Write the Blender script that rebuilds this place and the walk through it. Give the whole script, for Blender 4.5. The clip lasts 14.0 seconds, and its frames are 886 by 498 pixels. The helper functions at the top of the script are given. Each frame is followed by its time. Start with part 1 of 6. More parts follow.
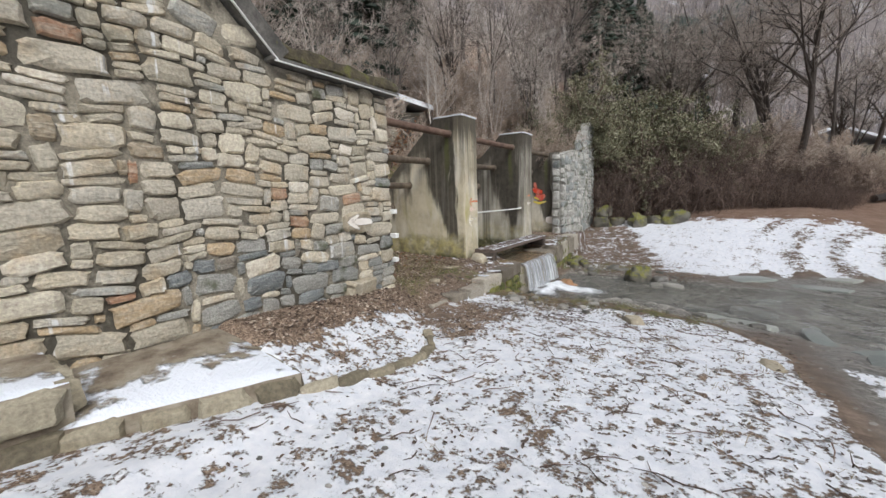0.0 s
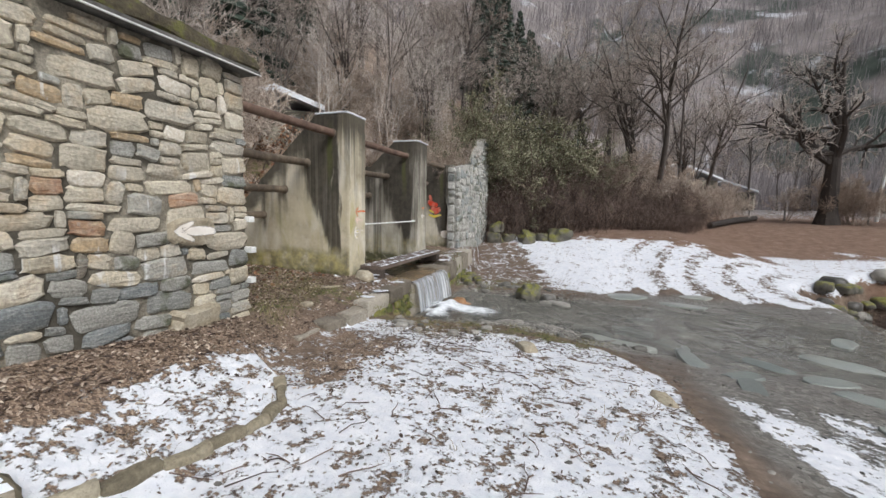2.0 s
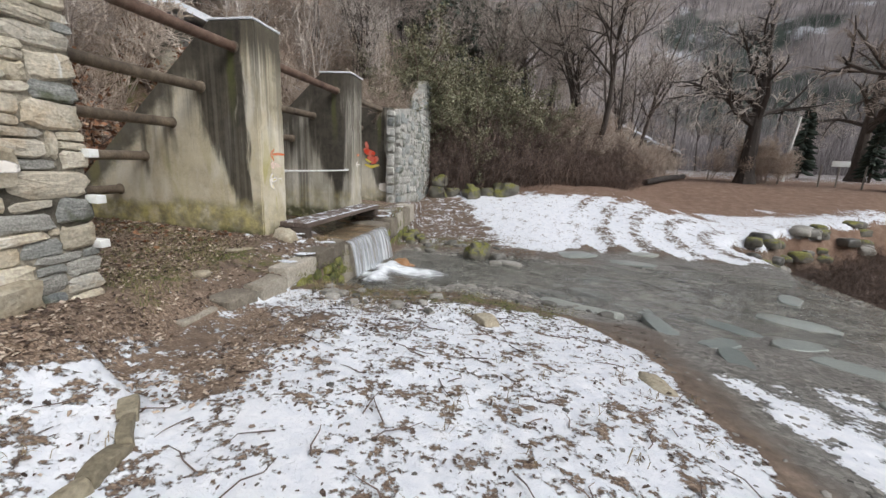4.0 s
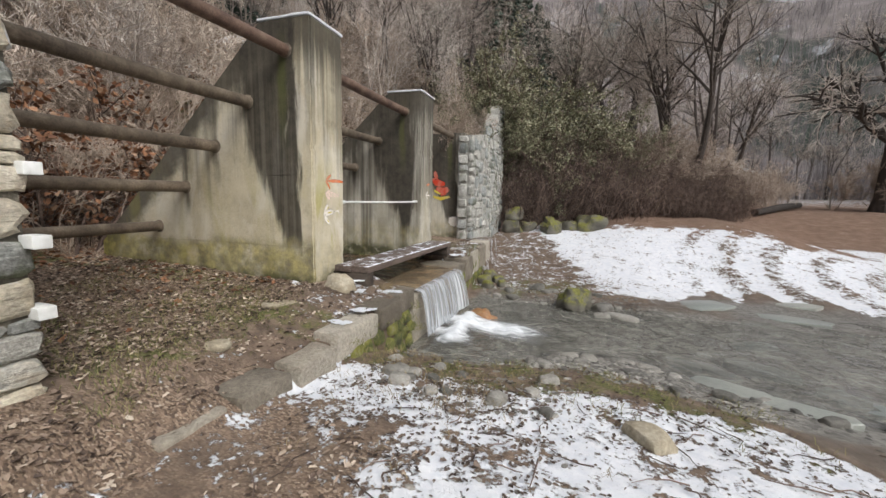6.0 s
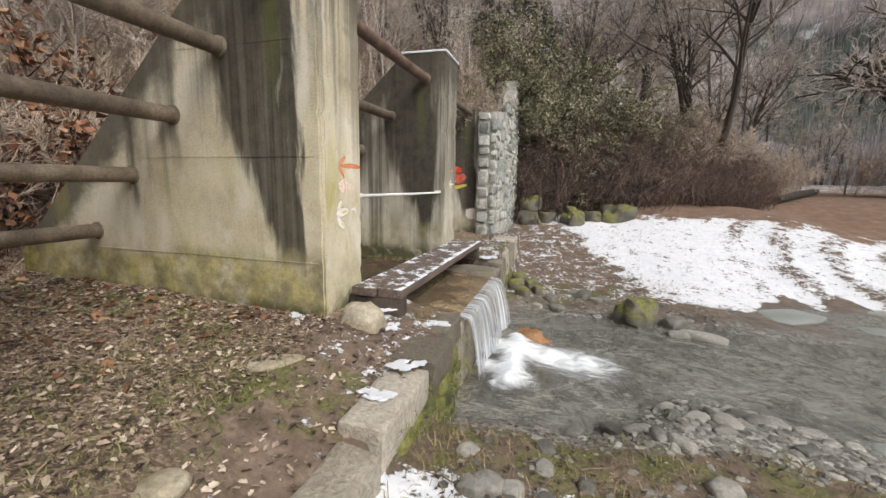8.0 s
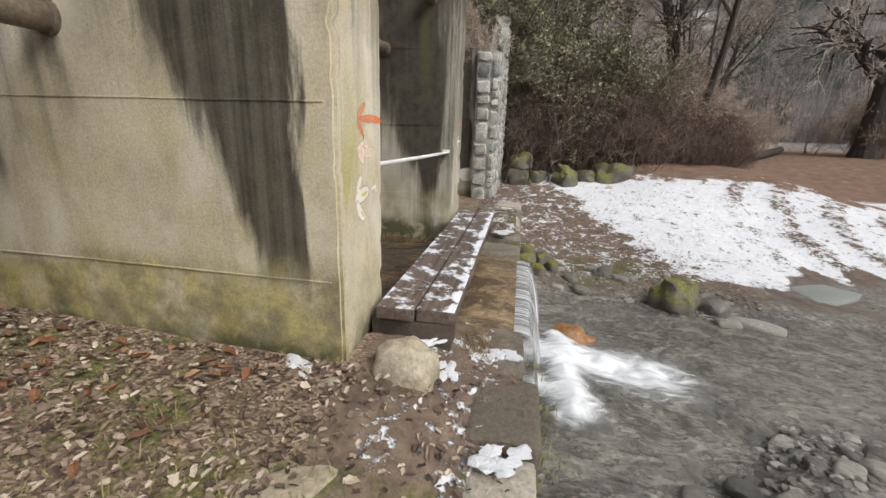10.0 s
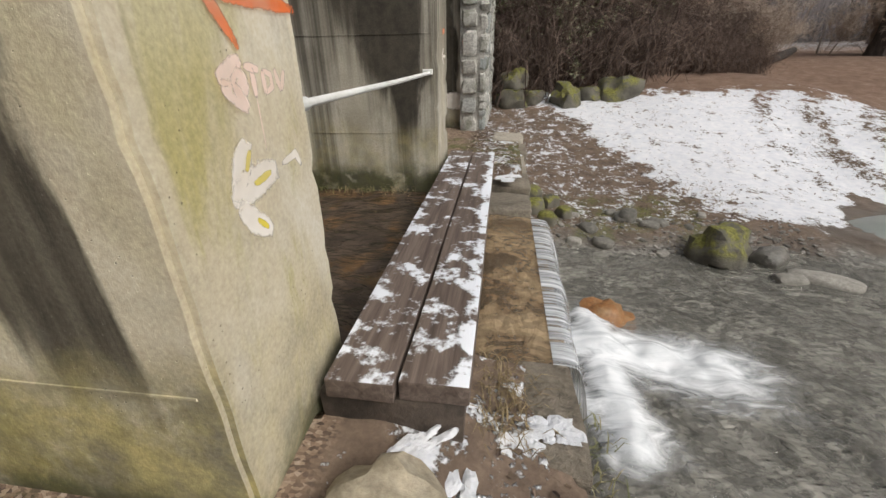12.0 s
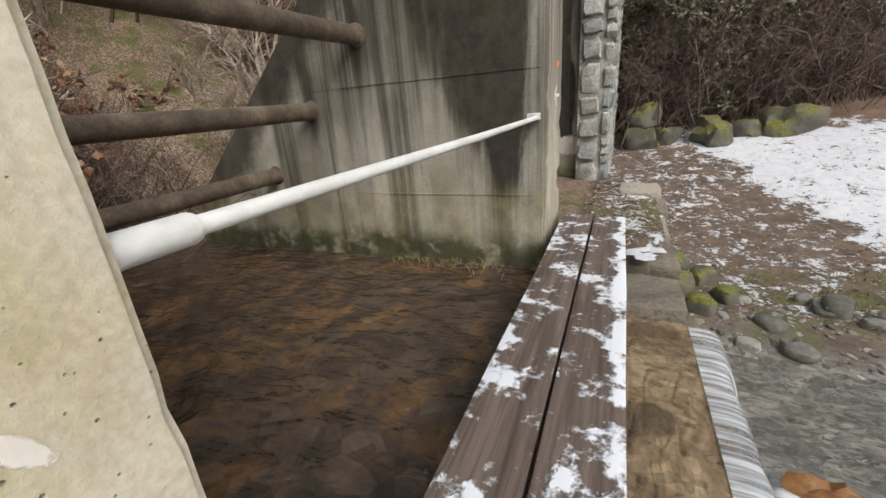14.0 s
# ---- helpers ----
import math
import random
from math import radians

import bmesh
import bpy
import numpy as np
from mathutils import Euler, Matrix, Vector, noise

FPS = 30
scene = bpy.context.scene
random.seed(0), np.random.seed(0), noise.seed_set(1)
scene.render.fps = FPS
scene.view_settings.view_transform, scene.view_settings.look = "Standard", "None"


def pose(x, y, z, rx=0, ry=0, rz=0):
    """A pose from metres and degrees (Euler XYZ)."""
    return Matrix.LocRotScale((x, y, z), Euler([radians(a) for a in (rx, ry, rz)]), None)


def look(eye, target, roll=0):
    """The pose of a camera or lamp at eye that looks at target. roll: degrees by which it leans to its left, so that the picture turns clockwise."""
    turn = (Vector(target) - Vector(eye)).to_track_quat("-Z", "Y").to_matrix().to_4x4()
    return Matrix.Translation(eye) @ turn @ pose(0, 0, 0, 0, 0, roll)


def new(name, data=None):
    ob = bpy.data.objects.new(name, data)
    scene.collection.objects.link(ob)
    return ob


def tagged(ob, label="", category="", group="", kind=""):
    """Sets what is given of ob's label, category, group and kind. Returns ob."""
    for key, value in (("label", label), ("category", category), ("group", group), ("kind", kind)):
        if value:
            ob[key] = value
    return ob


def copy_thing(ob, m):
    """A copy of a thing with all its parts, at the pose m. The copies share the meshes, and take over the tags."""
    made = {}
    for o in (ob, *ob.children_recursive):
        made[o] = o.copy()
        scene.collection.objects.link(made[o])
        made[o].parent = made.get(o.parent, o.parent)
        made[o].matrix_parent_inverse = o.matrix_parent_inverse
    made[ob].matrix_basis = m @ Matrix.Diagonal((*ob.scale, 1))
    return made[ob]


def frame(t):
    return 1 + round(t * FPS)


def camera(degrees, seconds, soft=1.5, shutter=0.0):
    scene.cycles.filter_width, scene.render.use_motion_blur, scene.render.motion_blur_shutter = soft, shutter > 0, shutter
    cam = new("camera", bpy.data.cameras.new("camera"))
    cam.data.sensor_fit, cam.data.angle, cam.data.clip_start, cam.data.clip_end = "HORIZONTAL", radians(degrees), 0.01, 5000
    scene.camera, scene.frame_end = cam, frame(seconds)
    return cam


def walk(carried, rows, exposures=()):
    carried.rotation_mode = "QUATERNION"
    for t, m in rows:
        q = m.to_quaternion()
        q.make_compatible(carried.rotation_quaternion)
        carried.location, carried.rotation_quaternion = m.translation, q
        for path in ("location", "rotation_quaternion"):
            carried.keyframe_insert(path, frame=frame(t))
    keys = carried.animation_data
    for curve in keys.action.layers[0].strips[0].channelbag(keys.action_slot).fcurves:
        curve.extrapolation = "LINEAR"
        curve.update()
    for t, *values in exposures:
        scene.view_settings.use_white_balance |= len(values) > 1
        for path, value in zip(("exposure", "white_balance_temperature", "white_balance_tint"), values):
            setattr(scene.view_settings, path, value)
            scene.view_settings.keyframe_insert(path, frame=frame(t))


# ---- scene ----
cam = camera(95.5, 14.0)
METRES, EYE, TILT, LEAN, TURN = 10.0, 1.875, 0.0, 0.0, 33.5
ROWS = [
    (0.0, 0.0, 0.0, 0.0, -0.23, -7.28, 1.78),
    (0.5, 0.0115, 0.0217, 0.0055, -8.41, -6.63, -0.08),
    (1.0, 0.0201, 0.0454, 0.0051, -13.77, -6.22, -0.58),
    (1.5, 0.0281, 0.0667, 0.0014, -12.91, -5.75, -1.49),
    (2.0, 0.0339, 0.0951, -0.001, -14.37, -5.81, -1.08),
    (2.5, 0.038, 0.1234, -0.0022, -22.09, -7.54, -1.03),
    (5.0, 0.0809, 0.301, -0.0308, -22.24, -12.6, -2.96),
    (5.5, 0.0854, 0.3508, -0.0331, -15.35, -7.62, -2.27),
    (6.0, 0.0806, 0.3996, -0.0326, -14.66, -7.09, -1.13),
    (6.5, 0.0809, 0.4496, -0.0349, -10.84, -6.5, -0.5),
    (7.0, 0.0693, 0.4977, -0.0331, -8.76, -6.9, -1.31),
    (7.5, 0.0618, 0.5386, -0.0306, -12.78, -7.45, -0.63),
    (10.0, 0.0214, 0.7306, -0.0202, -22.68, -15.56, -1.82),
    (10.5, 0.032, 0.7614, -0.022, -24.8, -15.24, 0.21),
    (11.0, 0.039, 0.7934, -0.0229, -25.41, -18.59, -0.31),
    (11.5, 0.0477, 0.8222, -0.0225, -27.95, -21.96, 0.21),
    (12.0, 0.0696, 0.8506, -0.0249, -25.56, -25.67, 0.88),
    (12.5, 0.0837, 0.8783, -0.0285, -25.91, -27.6, -0.32),
    (13.0, 0.0987, 0.9033, -0.0281, -23.9, -28.13, 1.08),
    (13.5, 0.1144, 0.9255, -0.0255, -14.31, -26.59, 2.21),
    (14.0, 0.119, 0.9507, -0.0256, -10.59, -19.76, 4.37),
]
walk(cam, [(t, pose(0, 0, EYE, TILT, LEAN, TURN) @ pose(METRES * x, METRES * y, METRES * z, 90 + pitch, roll, yaw)) for t, x, y, z, yaw, pitch, roll in ROWS],
     exposures=[(0.0, -0.09, 6050, 10), (2.5, -0.05, 6080, 10), (5.0, -0.03, 6150, 10), (6.5, 0.08, 6350, 10), (7.5, 0.20, 6450, 10), (10.0, 0.06, 6400, 10), (11.5, -0.02, 6450, 10), (12.5, -0.24, 6600, 10), (13.5, -0.32, 6500, 10), (14.0, -0.02, 6400, 10)])

# ---- sky and light: overcast winter day ----
world = bpy.data.worlds.new("overcast_sky")
scene.world = world
world.use_nodes = True
wt = world.node_tree
sky = wt.nodes.new("ShaderNodeTexSky")
sky.sky_type, sky.sun_disc = "NISHITA", False
sky.sun_elevation, sky.sun_rotation = radians(43), radians(124)
sky.air_density, sky.dust_density, sky.ozone_density = 1.0, 6.0, 0.6
soft_sky = wt.nodes.new("ShaderNodeHueSaturation")
soft_sky.inputs["Saturation"].default_value = 0.4
wt.links.new(sky.outputs[0], soft_sky.inputs["Color"])
wt.links.new(soft_sky.outputs[0], wt.nodes["Background"].inputs["Color"])
wt.nodes["Background"].inputs["Strength"].default_value = 0.13
sun_data = bpy.data.lights.new("sun", "SUN")
sun_data.energy, sun_data.angle, sun_data.color = 1.5, radians(35), (1.0, 0.97, 0.92)
sun = new("sun", sun_data)
sun.matrix_world = look((35, -20, 40), (0, 5, 0))


# ---- small tools ----
def smooth(a, b, v):
    k = np.clip((np.asarray(v, float) - a) / (b - a), 0, 1)
    return k * k * (3 - 2 * k)


def mix(a, b, k):
    return a + (b - a) * k


def lattice(ix, iy, seed):
    h = np.sin(ix * 127.1 + iy * 311.7 + seed * 74.7) * 43758.5453
    return h - np.floor(h)


def value_noise(x, y, seed=0):
    x, y = np.asarray(x, float), np.asarray(y, float)
    ix, iy = np.floor(x), np.floor(y)
    fx, fy = x - ix, y - iy
    fx, fy = fx * fx * (3 - 2 * fx), fy * fy * (3 - 2 * fy)
    a, b = lattice(ix, iy, seed), lattice(ix + 1, iy, seed)
    c, d = lattice(ix, iy + 1, seed), lattice(ix + 1, iy + 1, seed)
    return mix(mix(a, b, fx), mix(c, d, fx), fy)


def fbm(x, y, scale, octaves=3, seed=0):
    """Noise from -1 to 1, scale in bumps a metre."""
    total, amp, norm = 0, 1.0, 0
    for o in range(octaves):
        total = total + amp * (value_noise(np.asarray(x) * scale + 17.3 * o, np.asarray(y) * scale - 9.1 * o, seed + o) * 2 - 1)
        norm += amp
        amp, scale = amp * 0.5, scale * 2.03
    return total / norm


def part(name, data, material, parent=None, label="", smooth_shade=True):
    """Links a bmesh, or a mesh, as one object."""
    if isinstance(data, bmesh.types.BMesh):
        me = bpy.data.meshes.new(name)
        bmesh.ops.recalc_face_normals(data, faces=data.faces[:])
        data.to_mesh(me)
        data.free()
    else:
        me = data
    if smooth_shade:
        me.shade_smooth()
        me.set_sharp_from_angle(angle=radians(38))
    if material and not me.materials:
        me.materials.append(material)
    ob = new(name, me)
    if parent:
        ob.parent = parent
    if label:
        tagged(ob, label)
    return ob


def thing(name, label, category, group="", kind="", at=(0, 0, 0)):
    ob = new(name)
    ob.empty_display_size = 0.1
    ob.location = at
    return tagged(ob, label, category, group, kind)


def pydata(name, verts, faces):
    me = bpy.data.meshes.new(name)
    me.from_pydata([tuple(v) for v in verts], [], [tuple(f) for f in faces])
    me.update()
    return me


def box(bm, x0, x1, y0, y1, z0, z1, m=None):
    r = bmesh.ops.create_cube(bm, size=1)
    bmesh.ops.scale(bm, vec=(x1 - x0, y1 - y0, z1 - z0), verts=r["verts"])
    bmesh.ops.translate(bm, vec=((x0 + x1) / 2, (y0 + y1) / 2, (z0 + z1) / 2), verts=r["verts"])
    if m:
        bmesh.ops.transform(bm, matrix=m, verts=r["verts"])
    return r["verts"]


def rough_box(x0, x1, y0, y1, z0, z1, bevel=0.01, cuts=0, jitter=0.0, seed=1, scale=3.0):
    """A block with worn edges and, where asked, uneven faces."""
    bm = bmesh.new()
    box(bm, x0, x1, y0, y1, z0, z1)
    if bevel:
        bmesh.ops.bevel(bm, geom=bm.edges[:], offset=bevel, segments=2, affect="EDGES", profile=0.6)
    if cuts:
        bmesh.ops.subdivide_edges(bm, edges=bm.edges[:], cuts=cuts, use_grid_fill=True)
    if jitter:
        for v in bm.verts:
            n = noise.noise_vector(v.co * scale + Vector((seed * 7.1, seed * 3.3, 0)))
            v.co += n * jitter
    return bm


def prism(points, x0, x1, axis="y"):
    """An outline of (a, z) pulled from x0 to x1 along an axis."""
    bm = bmesh.new()
    rings = []
    for v in (x0, x1):
        rings.append([bm.verts.new((a, v, z) if axis == "y" else (v, a, z)) for a, z in points])
    n = len(points)
    bm.faces.new(rings[0])
    bm.faces.new(rings[1][::-1])
    for i in range(n):
        bm.faces.new((rings[0][i], rings[1][i], rings[1][(i + 1) % n], rings[0][(i + 1) % n]))
    bmesh.ops.recalc_face_normals(bm, faces=bm.faces[:])
    return bm


def tube(points, radii, sides=10, close=True):
    """Vertices and faces of a tapering tube along points."""
    verts, faces = [], []
    pts = [Vector(p) for p in points]
    up = Vector((0.13, 0.21, 1)).normalized()
    for i, p in enumerate(pts):
        d = (pts[min(i + 1, len(pts) - 1)] - pts[max(i - 1, 0)]).normalized()
        a = d.cross(up if abs(d.dot(up)) < 0.95 else Vector((1, 0, 0))).normalized()
        b = d.cross(a)
        for k in range(sides):
            w = 2 * math.pi * k / sides
            verts.append(p + (a * math.cos(w) + b * math.sin(w)) * radii[i])
    for i in range(len(pts) - 1):
        for k in range(sides):
            n = (k + 1) % sides
            faces.append((i * sides + k, i * sides + n, (i + 1) * sides + n, (i + 1) * sides + k))
    if close:
        faces.append(tuple(range(sides))[::-1])
        faces.append(tuple((len(pts) - 1) * sides + k for k in range(sides)))
    return verts, faces


def add_to(store, piece):
    base = len(store[0])
    store[0].extend(piece[0])
    store[1].extend(tuple(i + base for i in f) for f in piece[1])


def boulder(sx, sy, sz, seed=0, rough=0.22, subdiv=3, flat=0.35, cut=0.74):
    """A rounded stone with its base at z = 0."""
    bm = bmesh.new()
    bmesh.ops.create_icosphere(bm, subdivisions=subdiv, radius=1)
    for v in bm.verts:
        n = noise.fractal(v.co * 1.1 + Vector((seed * 5.7, seed * 2.1, seed)), 1.0, 2.0, 4)
        c = v.co * (1 + rough * n)
        for axis in range(3):
            lim = cut + 0.08 * math.sin(seed * 3 + axis)
            if abs(c[axis]) > lim:
                c[axis] = math.copysign(lim + (abs(c[axis]) - lim) * 0.3, c[axis])
        if c.z < -flat:
            c.z = -flat + (c.z + flat) * 0.2
        v.co = Vector((c.x * sx, c.y * sy, (c.z + flat) * sz / (1 + flat)))
    return bm


# ---- materials ----
def link(nt, a, b):
    nt.links.new(a, b)


class Nodes:
    """A short way to write node trees."""

    def __init__(self, name):
        self.mat = bpy.data.materials.new(name)
        self.mat.use_nodes = True
        self.nt = self.mat.node_tree
        self.bsdf = self.nt.nodes["Principled BSDF"]
        self.pos = self.nt.nodes.new("ShaderNodeNewGeometry").outputs["Position"]

    def node(self, kind, **inputs):
        n = self.nt.nodes.new(kind)
        for k, v in inputs.items():
            self.put(n.inputs[k.replace("_", " ")], v)
        return n

    def put(self, socket, v):
        if hasattr(v, "is_linked"):
            self.nt.links.new(v, socket)
        else:
            socket.default_value = v

    def stretch(self, sx, sy, sz, src=None):
        n = self.nt.nodes.new("ShaderNodeMapping")
        self.put(n.inputs["Vector"], src or self.pos)
        n.inputs["Scale"].default_value = (sx, sy, sz)
        return n.outputs[0]

    def noise(self, scale, detail=4, rough=0.55, src=None, dist=0.0):
        n = self.node("ShaderNodeTexNoise", Scale=scale, Detail=detail, Roughness=rough, Distortion=dist)
        self.put(n.inputs["Vector"], src or self.pos)
        return n.outputs["Fac"]

    def cells(self, scale, what="Color", src=None, feature="F1"):
        n = self.node("ShaderNodeTexVoronoi", Scale=scale)
        n.feature = feature
        self.put(n.inputs["Vector"], src or self.pos)
        return n.outputs[what]

    def ramp(self, fac, stops, steps=False):
        n = self.nt.nodes.new("ShaderNodeValToRGB")
        n.color_ramp.interpolation = "CONSTANT" if steps else "LINEAR"
        self.put(n.inputs[0], fac)
        e = n.color_ramp.elements
        while len(e) < len(stops):
            e.new(0.5)
        for el, (p, c) in zip(e, stops):
            el.position = p
            el.color = (c, c, c, 1) if isinstance(c, (int, float)) else (*c, 1)
        return n.outputs[0]

    def span(self, v, a, b, lo=0.0, hi=1.0):
        n = self.nt.nodes.new("ShaderNodeMapRange")
        n.interpolation_type = "SMOOTHSTEP"
        for s, x in zip(n.inputs, (v, a, b, lo, hi)):
            self.put(s, x)
        return n.outputs[0]

    def math(self, op, a, b=0.0):
        n = self.nt.nodes.new("ShaderNodeMath")
        n.operation = op
        self.put(n.inputs[0], a)
        self.put(n.inputs[1], b)
        return n.outputs[0]

    def blend(self, fac, a, b, how="MIX"):
        n = self.nt.nodes.new("ShaderNodeMix")
        n.data_type, n.blend_type = "RGBA", how
        self.put(n.inputs["Factor"], fac)
        for s, c in ((n.inputs[6], a), (n.inputs[7], b)):
            self.put(s, c if hasattr(c, "is_linked") else (*c, 1))
        return n.outputs[2]

    def attr(self, name):
        n = self.nt.nodes.new("ShaderNodeAttribute")
        n.attribute_name = name
        return n.outputs["Fac"]

    def axis(self, which, src=None):
        n = self.nt.nodes.new("ShaderNodeSeparateXYZ")
        self.put(n.inputs[0], src or self.pos)
        return n.outputs[which]

    def up(self):
        n = self.nt.nodes.new("ShaderNodeNewGeometry")
        return self.axis("Z", n.outputs["Normal"])

    def random(self):
        return self.nt.nodes.new("ShaderNodeObjectInfo").outputs["Random"]

    def island(self):
        return self.nt.nodes.new("ShaderNodeNewGeometry").outputs["Random Per Island"]

    def done(self, colour, rough=0.8, height=None, depth=0.01, strength=1.0, **more):
        self.put(self.bsdf.inputs["Base Color"], colour if hasattr(colour, "is_linked") else (*colour, 1))
        self.put(self.bsdf.inputs["Roughness"], rough)
        for k, v in more.items():
            self.put(self.bsdf.inputs[k.replace("_", " ")], v)
        if height is not None:
            b = self.node("ShaderNodeBump", Strength=strength, Distance=depth, Height=height)
            self.nt.links.new(b.outputs[0], self.bsdf.inputs["Normal"])
        return self.mat


def snow_over(n, colour, amount, scale=7.0, colour_snow=(0.82, 0.86, 0.92)):
    """Patches of thin snow on what faces up."""
    f = n.math("ADD", n.noise(scale, 5, 0.62), amount)
    f = n.math("MULTIPLY", n.span(f, 0.49, 0.60), n.span(n.up(), 0.55, 0.8))
    return n.blend(f, colour, colour_snow), f


def mat_stone():
    n = Nodes("rubble_stone")
    r = n.random()
    base = n.ramp(r, [(0.0, (0.368, 0.330, 0.248)), (0.12, (0.478, 0.422, 0.312)), (0.24, (0.386, 0.352, 0.280)), (0.34, (0.552, 0.497, 0.384)), (0.46, (0.423, 0.383, 0.296)),
                      (0.54, (0.331, 0.330, 0.296)), (0.60, (0.589, 0.537, 0.432)), (0.68, (0.423, 0.317, 0.188)), (0.73, (0.460, 0.418, 0.328)), (0.82, (0.423, 0.396, 0.328)),
                      (0.89, (0.331, 0.180, 0.104)), (0.91, (0.405, 0.370, 0.288)), (0.96, (0.662, 0.607, 0.504)), (0.985, (0.276, 0.220, 0.144))], True)
    bands = n.noise(5, 6, 0.65, n.stretch(1, 1.2, 5), 0.8)
    c = n.blend(n.span(bands, 0.35, 0.75, 0.0, 0.6), base, (0.55, 0.50, 0.40))
    c = n.blend(n.span(n.noise(3.1, 5, 0.6), 0.50, 0.72, 0.0, 0.55), c, (0.42, 0.31, 0.18))
    fine = n.noise(38, 5, 0.6)
    c = n.blend(0.55, c, n.ramp(fine, [(0.3, 0.25), (0.7, 0.85)]), "OVERLAY")
    lichen = n.span(n.noise(13, 4, 0.6), 0.62, 0.72, 0.0, 0.3)
    c = n.blend(lichen, c, (0.62, 0.61, 0.56))
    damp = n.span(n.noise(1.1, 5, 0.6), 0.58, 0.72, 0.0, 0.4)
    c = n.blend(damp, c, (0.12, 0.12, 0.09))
    lime = n.math("MULTIPLY", n.span(n.noise(1.0, 3, 0.5, n.stretch(9, 9, 0.5)), 0.60, 0.66), n.span(n.noise(1.3, 3), 0.5, 0.6, 0.0, 0.85))
    c = n.blend(lime, c, (0.75, 0.76, 0.75))
    h = n.math("ADD", n.math("MULTIPLY", bands, 1.0), n.math("MULTIPLY", fine, 0.4))
    return n.done(c, n.span(fine, 0.3, 0.7, 0.7, 0.95), h, 0.022)


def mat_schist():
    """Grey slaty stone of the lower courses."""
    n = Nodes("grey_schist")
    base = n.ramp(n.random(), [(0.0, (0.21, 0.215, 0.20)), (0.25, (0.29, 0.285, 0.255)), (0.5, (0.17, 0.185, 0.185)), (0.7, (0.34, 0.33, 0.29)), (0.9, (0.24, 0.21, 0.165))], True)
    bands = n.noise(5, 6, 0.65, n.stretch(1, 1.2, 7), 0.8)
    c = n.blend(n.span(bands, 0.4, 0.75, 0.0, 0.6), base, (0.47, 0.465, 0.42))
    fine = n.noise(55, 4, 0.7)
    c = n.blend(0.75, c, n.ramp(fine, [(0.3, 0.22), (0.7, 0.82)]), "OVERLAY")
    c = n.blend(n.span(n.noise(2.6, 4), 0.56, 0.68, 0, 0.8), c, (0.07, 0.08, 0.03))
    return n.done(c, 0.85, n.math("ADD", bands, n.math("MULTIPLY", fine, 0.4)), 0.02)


def mat_pale_stone():
    n = Nodes("pale_wall_stone")
    base = n.ramp(n.random(), [(0.0, (0.30, 0.30, 0.27)), (0.4, (0.46, 0.45, 0.41)), (0.7, (0.26, 0.28, 0.27)), (1.0, (0.52, 0.51, 0.47))])
    f = n.noise(30, 5, 0.7)
    c = n.blend(0.7, base, n.ramp(f, [(0.3, 0.2), (0.7, 0.85)]), "OVERLAY")
    c = n.blend(n.span(n.noise(2.6, 4), 0.52, 0.7, 0, 0.75), c, (0.12, 0.13, 0.08))
    return n.done(c, 0.9, f, 0.02)


def mat_mortar():
    n = Nodes("lime_mortar")
    f = n.noise(40, 5, 0.7)
    c = n.ramp(n.noise(2.5, 5), [(0.3, (0.17, 0.15, 0.115)), (0.5, (0.30, 0.27, 0.21)), (0.7, (0.44, 0.40, 0.32))])
    c = n.blend(0.6, c, n.ramp(f, [(0.3, 0.2), (0.7, 0.8)]), "OVERLAY")
    c = n.blend(n.span(n.math("ADD", n.noise(1.1, 5, 0.6), n.math("MULTIPLY", n.noise(9, 4), 0.3)), 0.58, 0.72, 0.0, 0.85), c, (0.05, 0.045, 0.033))
    return n.done(c, 0.95, f, 0.015)


